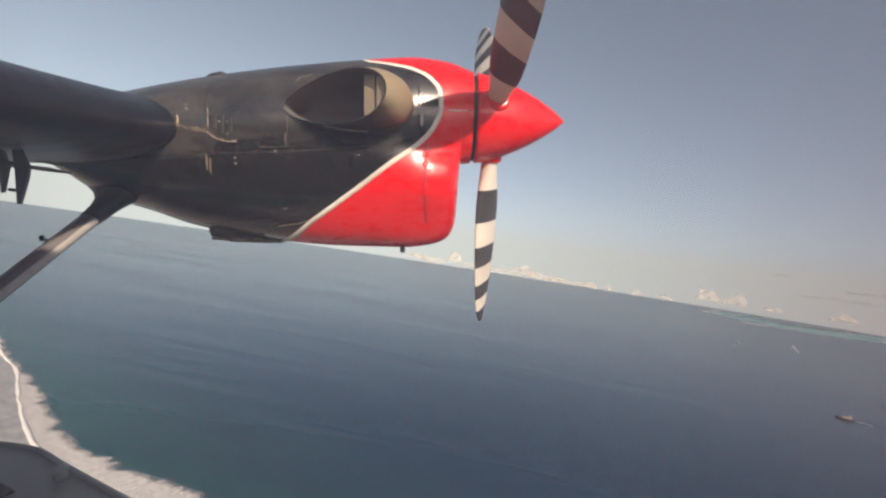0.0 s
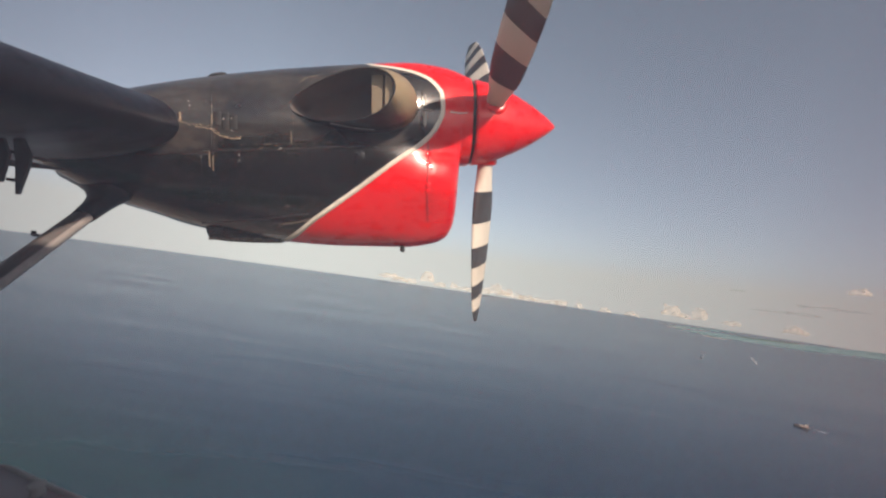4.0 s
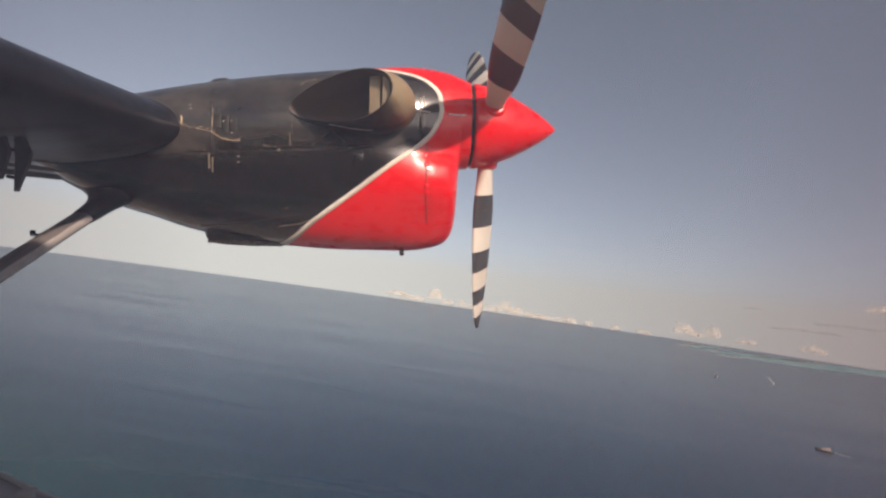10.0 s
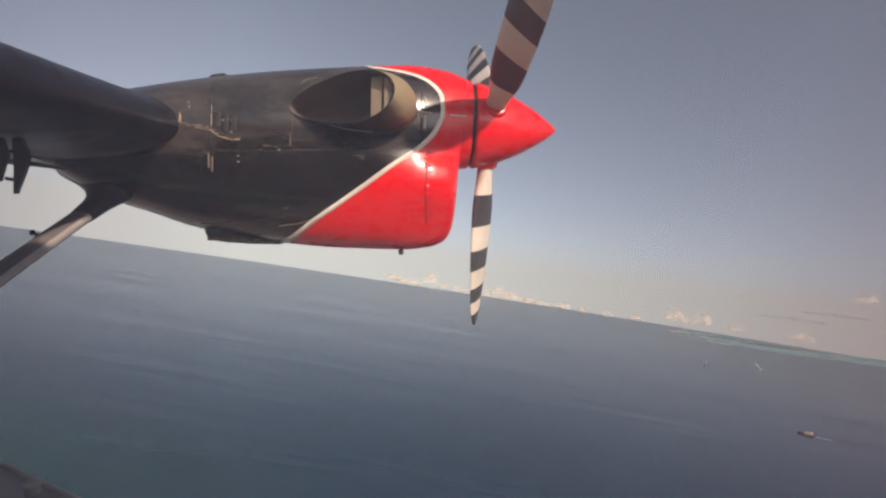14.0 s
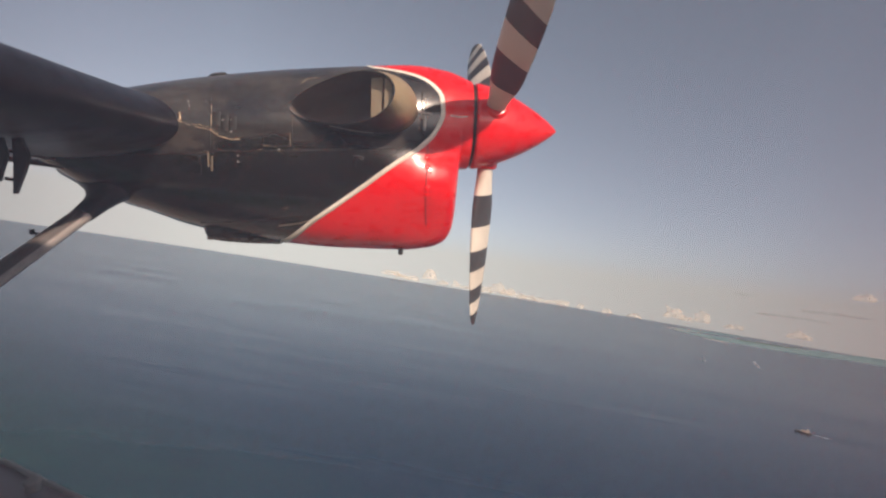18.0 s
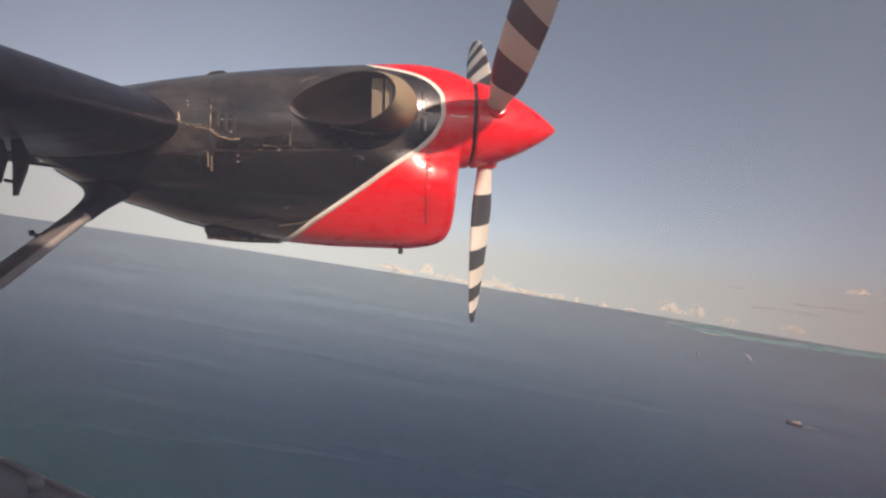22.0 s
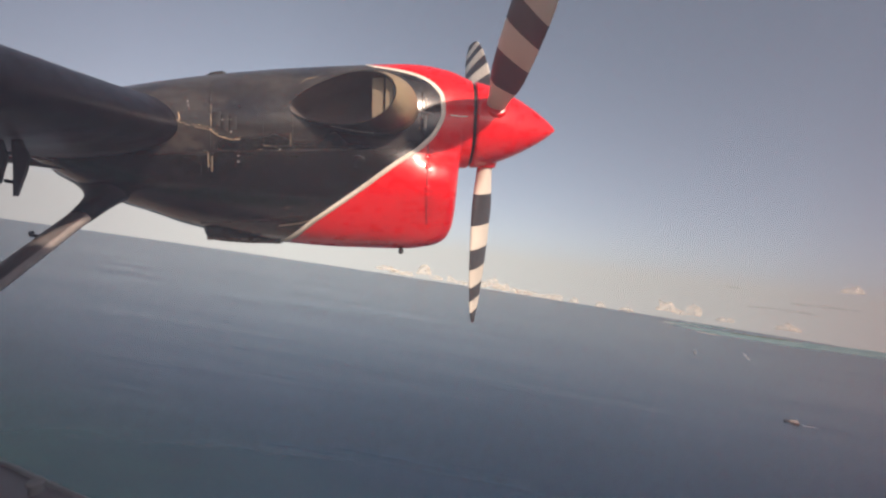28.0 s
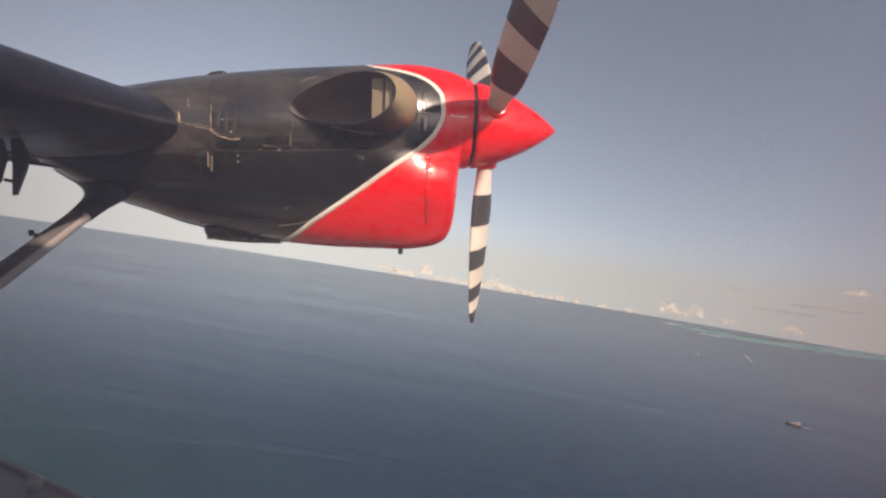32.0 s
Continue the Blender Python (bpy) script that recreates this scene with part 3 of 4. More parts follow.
BANDS = [(0.17, 0.21, 1), (0.21, 0.36, 0), (0.36, 0.54, 1), (0.54, 0.68, 0), (0.68, 0.80, 1), (0.80, 0.91, 0), (0.91, 1.0, 1), (1.0, 1.08, 0), (1.08, 1.16, 1)]
chord_at = pchip([0.15, 0.25, 0.45, 0.8, 1.0, 1.10, 1.16], [0.085, 0.10, 0.17, 0.19, 0.165, 0.12, 0.05])
thick_at = pchip([0.15, 0.25, 0.45, 0.8, 1.3], [0.08, 0.07, 0.04, 0.024, 0.010])
pitch_at = pchip([0.15, 0.5, 0.9, 1.3], [58, 46, 33, 24])


def blade_mesh():
    bm = bm_new()
    radii = []
    for r0, r1, _ in BANDS:
        radii += list(np.linspace(r0, r1, 5)[:-1])
    radii.append(BANDS[-1][1])
    loops = []
    n = 28
    for r in radii:
        c, th, pt = chord_at(r), thick_at(r), radians(pitch_at(r))
        lp = []
        for k in range(n):
            a = 2 * math.pi * k / n
            u = 0.5 * c * math.cos(a)
            v = 0.5 * th * math.sin(a) * (1.0 - 0.35 * math.cos(a)) + 0.10 * th * (1 - math.cos(a) ** 2)
            lp.append((u * math.sin(pt) + v * math.cos(pt), -u * math.cos(pt) + v * math.sin(pt), r))
        loops.append(lp)
    made = add_loft(bm, loops)
    for i, f in enumerate(made):
        ring = i // n
        f.material_index = BANDS[min(ring // 4, len(BANDS) - 1)][2]
    return bm


first_blade = None
for k, az in enumerate((69, 189, 309)):
    place = Matrix.Translation((HUB_X, D, AXIS_Z)) @ Matrix.Rotation(radians(az), 4, "X")
    if first_blade is None:
        first_blade = part("propeller_blade", blade_mesh(), [M_BLADE_WHITE, M_BLADE_DARK], spinner, "propeller blade banded in black and white")
        blade = first_blade
    else:
        blade = new("propeller_blade", first_blade.data)
        blade.parent = spinner
        tagged(blade, "propeller blade banded in black and white")
    blade.matrix_basis = place
    bm = bm_new()
    add_loft(bm, [[(w * math.cos(a), w * math.sin(a), r) for a in (2 * math.pi * q / 24 for q in range(24))] for r, w in ((0.15, 0.064), (0.20, 0.062), (0.211, 0.058), (0.214, 0.05))])
    cuff = part("blade_cuff", bm, M_RED, spinner, "red blade root collar")
    cuff.matrix_basis = place


# ---- wing, flap, struts ----
def wing_z(y):
    return 0.272 + 0.004 * (y - 1.9)


def foil(t):
    """Half thickness of the wing section at t of its chord."""
    return 5 * 0.165 * (0.2969 * math.sqrt(t) - 0.126 * t - 0.3516 * t * t + 0.2843 * t ** 3 - 0.1015 * t ** 4)


def wing_loop(y, x_le, chord, t0=0.0, t1=1.0, drop=0.0):
    ts = [t0 + (t1 - t0) * (0.5 - 0.5 * math.cos(math.pi * k / 22)) for k in range(23)]
    up = [(x_le - chord * t, y, wing_z(y) + chord * (foil(t) * 1.12 + 0.028 * (1 - (2 * t - 0.8) ** 2) * 0.5 - 0.035 * t) - drop) for t in ts]
    dn = [(x_le - chord * t, y, wing_z(y) + chord * (-foil(t) * 0.88 + 0.028 * (1 - (2 * t - 0.8) ** 2) * 0.5 - 0.035 * t) - drop) for t in ts]
    return up + dn[::-1]


bm = bm_new()
add_loft(bm, [wing_loop(y, -1.07, 1.98, 0, 0.78) for y in np.linspace(0.30, 9.5, 40)])
bmesh.ops.remove_doubles(bm, verts=bm.verts, dist=1e-5)
wing = part("wing", bm, M_WING_SKIN, seaplane, "black wing with a thick rounded leading edge")
bm = bm_new()
add_loft(bm, [wing_loop(y, -1.07, 1.98, 0.795, 1.0, 0.03) for y in np.linspace(0.5, 9.4, 30)])
part("flap", bm, M_UNDER, wing, "grey trailing edge flap")
# flap hinge brackets below the wing
for y, x0, drop, wide in ((1.45, -1.345, 0.180, 0.8), (1.43, -1.380, 0.140, 0.5), (4.9, -2.56, 0.30, 1.6), (6.6, -2.56, 0.30, 1.6)):
    bm = bm_new()
    z0 = 0.150
    prof = [(x0 + 0.047 * wide, z0 - 0.05), (x0 + 0.02 * wide, z0 + 0.01), (x0 - 0.012 * wide, z0 + 0.01), (x0 - 0.014 * wide, z0 - 0.4 * drop), (x0 - 0.026 * wide, z0 - drop), (x0 - 0.016 * wide, z0 - drop), (x0 + 0.033 * wide, z0 - 0.5 * drop)]
    add_loft(bm, [[(x, y - 0.006, z) for x, z in prof], [(x, y + 0.006, z) for x, z in prof]])
    br = part("hinge_bracket", bm, M_UNDER, wing, "dark triangular hinge bracket", smooth=False)
    bm = bm_new()
    add_tube(bm, [(x0 - 0.02, y, z0 - 0.74 * drop), (x0 - 0.052 * wide, y - 0.004, z0 - 0.72 * drop)], 0.006)
    part("hinge_rod", bm, M_SEAM, br)
    bm = bm_new()
    add_tube(bm, [(x0 + 0.02, y, z0 - 0.25 * drop), (x0 - 0.05 * wide, y, z0 - 0.2 * drop)], 0.005)
    part("hinge_rod", bm, M_SEAM, br)
# grey edges of the flap slot behind the brackets
for p0, p1, thick in (((-1.906, 1.880, 0.158), (-1.592, 1.880, 0.111), 0.009), ((-1.910, 1.880, 0.110), (-1.557, 1.880, 0.078), 0.010)):
    bm = bm_new()
    p0, p1 = Vector(p0), Vector(p1)
    add_tube(bm, [p0.lerp(p1, q / 6) + Vector((0, 0, 0.006 * math.sin(math.pi * q / 6))) for q in range(7)], [thick] * 5 + [thick * 0.8, thick * 0.3], 8)
    part("slot_edge", bm, M_FLOAT, wing, "worn grey edge of the flap slot")
# fillet between wing leading edge and nacelle
bm = bm_new()
loops = []
for y, grow in ((1.60, 0.001), (1.72, 0.004), (1.80, 0.010), (1.86, 0.020), (1.92, 0.035)):
    lp = wing_loop(y, -1.07 + grow, 1.98 + grow, 0, 0.5)
    zc = wing_z(y)
    loops.append([(p[0], p[1], zc + (p[2] - zc) * (1 + grow * 0.3) - 0.12 * grow) for p in lp])
add_loft(bm, loops, cap=False)
bmesh.ops.remove_doubles(bm, verts=bm.verts, dist=1e-5)
part("wing_fillet", bm, M_WING_SKIN, wing, "smooth black wing root fillet")

# bracing strut: a streamlined tube from the fuselage's foot up to the nacelle
S_TOP, S_LOW = Vector((-1.423, 1.96, -0.022)), Vector((-1.423, 0.10, -1.008))


def strut_loop(p, chord, thick):
    d = (S_TOP - S_LOW).normalized()
    nrm = d.cross(Vector((1, 0, 0))).normalized()
    lp = []
    for k in range(24):
        a = 2 * math.pi * k / 24
        lp.append(p + Vector((1, 0, 0)) * (0.5 * chord * math.cos(a)) + nrm * (0.5 * thick * math.sin(a) * (1 + 0.3 * math.cos(a))))
    return lp


bm = bm_new()
add_loft(bm, [strut_loop(S_LOW.lerp(S_TOP, s), 0.093, 0.052) for s in np.linspace(0, 1.0, 40)])
strut = part("wing_strut", bm, M_STRUT, seaplane, "dark streamlined strut with worn pale paint")
bm = bm_new()
loops = []
for s, ch, th in ((0.90, 0.096, 0.055), (0.95, 0.118, 0.066), (0.98, 0.15, 0.08), (1.01, 0.22, 0.10), (1.05, 0.36, 0.16), (1.10, 0.58, 0.24)):
    loops.append([q + Vector((-(ch - 0.109) * 0.22, 0, 0)) for q in strut_loop(S_LOW.lerp(S_TOP, s), ch, th)])
add_loft(bm, loops)
part("strut_fairing", bm, M_WING, strut, "black flared fairing at the strut top")
# paint rubbed to bare metal along both edges of the strut
for first, last in ((9, 13), (22, 25)):
    bm = bm_new()
    add_loft(bm, [[q + (q - S_LOW.lerp(S_TOP, u)) * 0.025 for q in (strut_loop(S_LOW.lerp(S_TOP, u), 0.093, 0.052) * 2)[first:last + 1]] for u in np.linspace(0, 0.90, 60)], closed=False, cap=False)
    part("worn_edge", bm, M_STRUT_EDGE, strut, "strut edge rubbed to pale bare metal")
bm = bm_new()
p = S_LOW.lerp(S_TOP, 0.825) + Vector((-0.066, 0, 0.012))
add_box(bm, p + Vector((0.012, 0, -0.004)), (0.028, 0.016, 0.010), None, 0.002)
add_box(bm, p + Vector((0.0, 0, 0.003)), (0.010, 0.016, 0.020), None, 0.002)
part("strut_clip", bm, M_SEAM, strut, "small dark clip", smooth=False)

# ---- fuselage round the passenger ----
bm = bm_new()
W0, W1 = 0.30, 0.33
win = []
for cx, cz, a0 in ((0.55, 0.33, 0), (-0.55, 0.33, 90), (-0.55, -0.42, 180), (0.55, -0.42, 270)):
    for k in range(7):
        a = radians(a0 + 15 * k)
        win.append((cx + 0.12 * math.cos(a), cz + 0.12 * math.sin(a)))
rim = []
for x, z in win:
    dx, dz = x / 0.67, (z + 0.045) / 0.495
    m = max(abs(dx), abs(dz))
    rim.append((dx / m * 2.3 - 0.3, dz / m * 0.60 - 0.12))
loops = [[(x, W0, z) for x, z in rim], [(x, W0, z) for x, z in win], [(x, W1, z) for x, z in win], [(x, W1, z) for x, z in rim]]
add_loft(bm, loops + loops[:1], cap=False)
fuselage = part("fuselage", bm, [M_LINING], seaplane, "cabin side wall with an open view window", smooth=False)
bm = bm_new()
add_box(bm, (-0.3, -0.5, 0.50), (4.6, 1.66, 0.04))
part("cabin_roof", bm, M_LINING, fuselage, smooth=False)
bm = bm_new()
add_box(bm, (-0.3, -0.5, -1.0), (4.6, 1.66, 0.04))
part("cabin_floor", bm, M_FLOAT, fuselage, smooth=False)
bm = bm_new()
add_box(bm, (-0.3, -1.34, -0.25), (4.6, 0.03, 1.5))
part("far_wall", bm, M_LINING, fuselage, smooth=False)
for x in (-2.6, 2.0):
    bm = bm_new()
    add_box(bm, (x, -0.5, -0.25), (0.03, 1.66, 1.5))
    part("bulkhead", bm, M_LINING, fuselage, smooth=False)
bm = bm_new()
add_box(bm, (-0.3, 0.315, -0.86), (4.6, 0.03, 0.29))
part("lower_wall", bm, M_LINING, fuselage, smooth=False)

# outer skin with rounded edges, tapering to nose and tail, cut out round the window
def skin_loop(x):
    t = max(0.0, (x - 2.1) / 2.1) if x > 2.1 else max(0.0, (-2.8 - x) / 6.2)
    s = 1 - (0.72 * t ** 1.6 if x > 2.1 else 0.78 * t ** 1.2)
    drop = -0.28 * t if x > 2.1 else 0.12 * t
    y0, y1, z0, z1, r = -1.41, 0.37, -1.07, 0.71, 0.14
    pts = []
    for cy, cz, a0 in ((y1 - r, z1 - r, 0), (y0 + r, z1 - r, 90), (y0 + r, z0 + r, 180), (y1 - r, z0 + r, 270)):
        for k in range(7):
            a = radians(a0 + 15 * k)
            pts.append((cy + r * math.cos(a), cz + r * math.sin(a)))
    pts += [(y1, -0.60), (y1, 0.50)]
    my, mz = (y0 + y1) / 2, (z0 + z1) / 2
    return [(x, my + (y - my) * s, mz + drop + (z - mz) * s) for y, z in pts]


bm = bm_new()
stations = [-9.0, -7.5, -6, -4.5, -3.4, -2.8, -0.75, 0.75, 2.1, 2.6, 3.1, 3.6, 4.0, 4.2]
loops = [[bm.verts.new(p) for p in skin_loop(x)] for x in stations]
for (xa, la), (xb, lb) in zip(zip(stations, loops), zip(stations[1:], loops[1:])):
    n = len(la)
    for i in range(n):
        j = (i + 1) % n
        if xa == -0.75 and i == n - 2:
            continue
        bm.faces.new((la[i], la[j], lb[j], lb[i]))
bm.faces.new(loops[0])
bm.faces.new(loops[-1][::-1])
part("fuselage_skin", bm, M_FLOAT, fuselage, "grey painted outer skin", smooth=False)

m, nt, b = mat_new("hazy_acrylic")
nt.nodes.remove(b)
out = nt.nodes["Material Output"]
tr = nt.nodes.new("ShaderNodeBsdfTransparent")
tl = node(nt, "ShaderNodeBsdfTranslucent", Color=(0.83, 0.865, 1.0, 1))
mx = nt.nodes.new("ShaderNodeMixShader")
mx.inputs[0].default_value = 0.081
# vignette painted into the pane: darker tint towards its front and rear edges
co = nt.nodes.new("ShaderNodeTexCoord")
sep = nt.nodes.new("ShaderNodeSeparateXYZ")
nt.links.new(co.outputs["Object"], sep.inputs[0])
slant = nt.nodes.new("ShaderNodeMath")
slant.operation = "MULTIPLY_ADD"
slant.inputs[1].default_value = -0.35
nt.links.new(sep.outputs["Z"], slant.inputs[0])
nt.links.new(sep.outputs["X"], slant.inputs[2])
tint_noise = noise_tex(nt, 5, 3, (1, 1, 0.4))
wav = nt.nodes.new("ShaderNodeMath")
wav.operation = "MULTIPLY_ADD"
wav.inputs[1].default_value = 0.08
nt.links.new(tint_noise.outputs["Fac"], wav.inputs[0])
nt.links.new(slant.outputs[0], wav.inputs[2])
back = nt.nodes.new("ShaderNodeMath")
back.operation = "MULTIPLY_ADD"
back.inputs[1].default_value = 0.06
flip = nt.nodes.new("ShaderNodeMath")
flip.operation = "MULTIPLY"
flip.inputs[1].default_value = -1.0
nt.links.new(sep.outputs["X"], flip.inputs[0])
nt.links.new(tint_noise.outputs["Fac"], back.inputs[0])
nt.links.new(flip.outputs[0], back.inputs[2])
gradient = ramp(nt, wav.outputs[0], [(0.10, (1, 1, 1)), (0.32, (0.97, 0.95, 0.955)), (0.56, (0.88, 0.81, 0.82))])
rear = ramp(nt, back.outputs[0], [(0.16, (1, 1, 1)), (0.26, (0.93, 0.92, 0.93)), (0.42, (0.76, 0.75, 0.77))])
both = node(nt, "ShaderNodeMix")
both.data_type, both.blend_type = "RGBA", "MULTIPLY"
both.inputs["Factor"].default_value = 1.0
nt.links.new(gradient.outputs[0], both.inputs["A"])
nt.links.new(rear.outputs[0], both.inputs["B"])
nt.links.new(both.outputs["Result"], tr.inputs["Color"])
nt.links.new(tr.outputs[0], mx.inputs[1])
nt.links.new(tl.outputs[0], mx.inputs[2])
nt.links.new(mx.outputs[0], out.inputs[0])
M_PANE = m
bm = bm_new()
add_loft(bm, [[(x, 0.310, z) for x, z in win], [(x, 0.316, z) for x, z in win]])
pane = part("window_pane", bm, M_PANE, fuselage, "hazy acrylic window pane", smooth=False)
pane.visible_shadow = False

# ---- float below ----
FY, FZ = 1.45, -1.36
float_hw = pchip([-6.0, -4.0, -2.6, -2.04, -1.77, -1.46, -1.1, -0.85], [0.30, 0.55, 0.57, 0.515, 0.40, 0.262, 0.11, 0.02])
bm, rail = bm_new(), bm_new()
loops, rail_path = [], []
for x in np.linspace(-6.0, -0.85, 60):
    hw = float_hw(x)
    k = max(0.0, (x + 2.6) / 1.75)
    loops.append([(x, FY + hw * c, FZ + h) for c, h in ((-1, -0.05), (-0.96, -0.005), (-0.5, 0.012), (0, 0.018), (0.5, 0.012), (0.96, -0.005), (1, -0.05), (0.97, -0.30 + 0.2 * k), (0, -0.62 + 0.5 * k), (-0.97, -0.30 + 0.2 * k))])
    rail_path.append((x, FY + hw * 0.985, FZ - 0.008))
add_loft(bm, loops)
float_hull = part("float_hull", bm, M_FLOAT, seaplane, "grey painted float with a tapering bow")
add_tube(rail, rail_path, 0.014, 8)
part("rub_rail", rail, M_LINING, float_hull, "pale rubbing strip along the deck edge")
bm = bm_new()
add_tube(bm, [(-1.676, 1.745, FZ - 0.01), (-1.676, 1.745, FZ + 0.03), (-1.676, 1.745, FZ + 0.045)], [0.030, 0.024, 0.034], 18)
bmesh.ops.create_uvsphere(bm, u_segments=16, v_segments=8, radius=0.034, matrix=Matrix.Translation((-1.676, 1.745, FZ + 0.045)) @ Matrix.Diagonal((1, 1, 0.45, 1)))
part("mooring_bollard", bm, M_LINING, float_hull, "round pale mooring bollard")
bm = bm_new()
add_box(bm, (-1.95, 1.62, FZ + 0.016), (0.30, 0.16, 0.012), Euler((0, 0, radians(-22))).to_matrix(), 0.004)
part("deck_hatch", bm, M_SEAM, float_hull, "dark hatch cover on the float deck", smooth=False)

# ---- sea ----
SHORE_P, SHORE_D = Vector((-105.5, 115.8)), Vector((-0.893, 0.449)).normalized()
SHORE_N = Vector((-SHORE_D.y, SHORE_D.x)) * -1.0
if SHORE_N.dot(Vector((1, 1))) < 0:
    SHORE_N = -SHORE_N
m, nt, b = mat_new("sea_water")
geo = nt.nodes.new("ShaderNodeNewGeometry")
dot = nt.nodes.new("ShaderNodeVectorMath")
dot.operation = "DOT_PRODUCT"
dot.inputs[1].default_value = (SHORE_N.x, SHORE_N.y, 0)
nt.links.new(geo.outputs["Position"], dot.inputs[0])
off = nt.nodes.new("ShaderNodeMapRange")
s0 = SHORE_P.dot(SHORE_N)
off.inputs["From Min"].default_value = s0 - 5
off.inputs["From Max"].default_value = s0 + 170
nt.links.new(dot.outputs["Value"], off.inputs["Value"])
swell = noise_tex(nt, 0.012, 3, (1, 2.2, 1))
addn = nt.nodes.new("ShaderNodeMath")
addn.operation = "MULTIPLY_ADD"
addn.inputs[1].default_value = 0.5
nt.links.new(swell.outputs["Fac"], addn.inputs[0])
nt.links.new(off.outputs[0], addn.inputs[2])
deep = ramp(nt, addn.outputs[0], [(0.2, (0.020, 0.080, 0.074)), (0.5, (0.009, 0.040, 0.058)), (0.85, (0.006, 0.030, 0.060))])
nt.links.new(deep.outputs[0], b.inputs["Base Color"])
b.inputs["IOR"].default_value = 1.33
gust = noise_tex(nt, 0.0045, 5, (0.5, 2.4, 1))
calm = ramp(nt, gust.outputs["Fac"], [(0.35, grey(0.20)), (0.65, grey(0.25))])
nt.links.new(calm.outputs[0], b.inputs["Roughness"])
w1 = noise_tex(nt, 0.015, 3, (0.35, 1.5, 1))
w2 = noise_tex(nt, 0.25, 4, (0.6, 1.3, 1))
w3 = noise_tex(nt, 0.010, 3, (0.3, 1.7, 1))
w3.inputs["Vector"].links[0].from_node.inputs["Rotation"].default_value = (0, 0, radians(38))
bp3 = node(nt, "ShaderNodeBump", Strength=0.17, Distance=5.0)
nt.links.new(w3.outputs["Fac"], bp3.inputs["Height"])
w1.inputs["Vector"].links[0].from_node.inputs["Rotation"].default_value = (0, 0, radians(22))
bp1 = node(nt, "ShaderNodeBump", Strength=0.22, Distance=3.0)
nt.links.new(bp3.outputs[0], bp1.inputs["Normal"])
bp2 = node(nt, "ShaderNodeBump", Strength=0.08, Distance=0.4)
nt.links.new(w1.outputs["Fac"], bp1.inputs["Height"])
nt.links.new(w2.outputs["Fac"], bp2.inputs["Height"])
nt.links.new(bp1.outputs[0], bp2.inputs["Normal"])
nt.links.new(bp2.outputs[0], b.inputs["Normal"])
M_SEA = m
bm = bm_new()
R_SEA = [20, 60, 120, 240, 480, 900, 1600, 2600, 3800, 4900]
N = 96
c0 = bm.verts.new((0, 0, 0))
prev = None
for r in R_SEA:
    ring = [bm.verts.new((r * math.cos(2 * math.pi * k / N), r * math.sin(2 * math.pi * k / N), 0)) for k in range(N)]
    for k in range(N):
        j = (k + 1) % N
        if prev is None:
            bm.faces.new((c0, ring[k], ring[j]))
        else:
            bm.faces.new((prev[k], ring[k], ring[j], prev[j]))
    prev = ring
sea = part("water", bm, M_SEA, None, kind="structure")
tagged(sea, "open blue-grey sea with low wind swell", "sea")


# ---- shore with surf ----
SHORE = Matrix.Translation((SHORE_P.x, SHORE_P.y, 0)) @ Matrix.Rotation(math.atan2(SHORE_D.y, SHORE_D.x), 4, "Z")
# in the shore's own axes x runs along the waterline and y goes to the land
TO_LAND = 1.0 if (SHORE.to_3x3() @ Vector((0, 1, 0))).dot(Vector((SHORE_N.x, SHORE_N.y, 0))) < 0 else -1.0


reach = pchip([-20, 0, 10, 22, 37, 58, 75, 93, 110, 165, 225], [18.5, 14.5, 10.5, 6.2, 2.4, 0.0, 0.6, 3.0, 4.0, 3.5, 8.0])
spread = pchip([-20, 0, 20, 40, 60, 90, 110, 140, 170], [17, 14, 11.5, 10, 9, 9, 7, 3.0, 2.0])


def bend(x):
    """How far the foam reaches out to sea along the beach."""
    return reach(min(225, max(-20, x)))


def crest(x):
    """The breaking wave's way back from the foam's outer edge."""
    return spread(min(170, max(-20, x)))


def shore_sheet(x0, x1, v0, v1, nx, nv, height, wander):
    """A strip along the beach from v0 to v1 metres inland of the foam's outer edge; either may follow the crest."""
    bm = bm_new()
    inland = bm.verts.layers.float.new("inland")
    rows_ = []
    for i in range(nx + 1):
        x = x0 + (x1 - x0) * i / nx
        va, vb = (v if isinstance(v, (int, float)) else v(x) for v in (v0, v1))
        w = wander * (noise.noise(Vector((x * 0.02, 3.1, 0))) * 2 + noise.noise(Vector((x * 0.11, 7.7, 0))) * 0.5)
        rows_.append([bm.verts.new((x, TO_LAND * (va + (vb - va) * k / nv + w - bend(x)), height(k / nv))) for k in range(nv + 1)])
        for k, v in enumerate(rows_[-1]):
            v[inland] = va + (vb - va) * k / nv
    for a, c in zip(rows_[:-1], rows_[1:]):
        for k in range(nv):
            bm.faces.new((a[k], a[k + 1], c[k + 1], c[k]))
    return bm


m, nt, b = mat_new("wet_sand")
nz = noise_tex(nt, 0.25, 5)
cr = ramp(nt, nz.outputs["Fac"], [(0.3, (0.20, 0.17, 0.14)), (0.7, (0.32, 0.28, 0.23))])
nt.links.new(cr.outputs[0], b.inputs["Base Color"])
b.inputs["Roughness"].default_value = 0.45
beach = part("beach", shore_sheet(-260, 420, 27, 130, 90, 6, lambda s: 0.25 + 1.5 * s, 2.0), m, None, kind="structure")
beach.matrix_world = SHORE
tagged(beach, "strip of wet brown-grey sand along the surf", "beach")

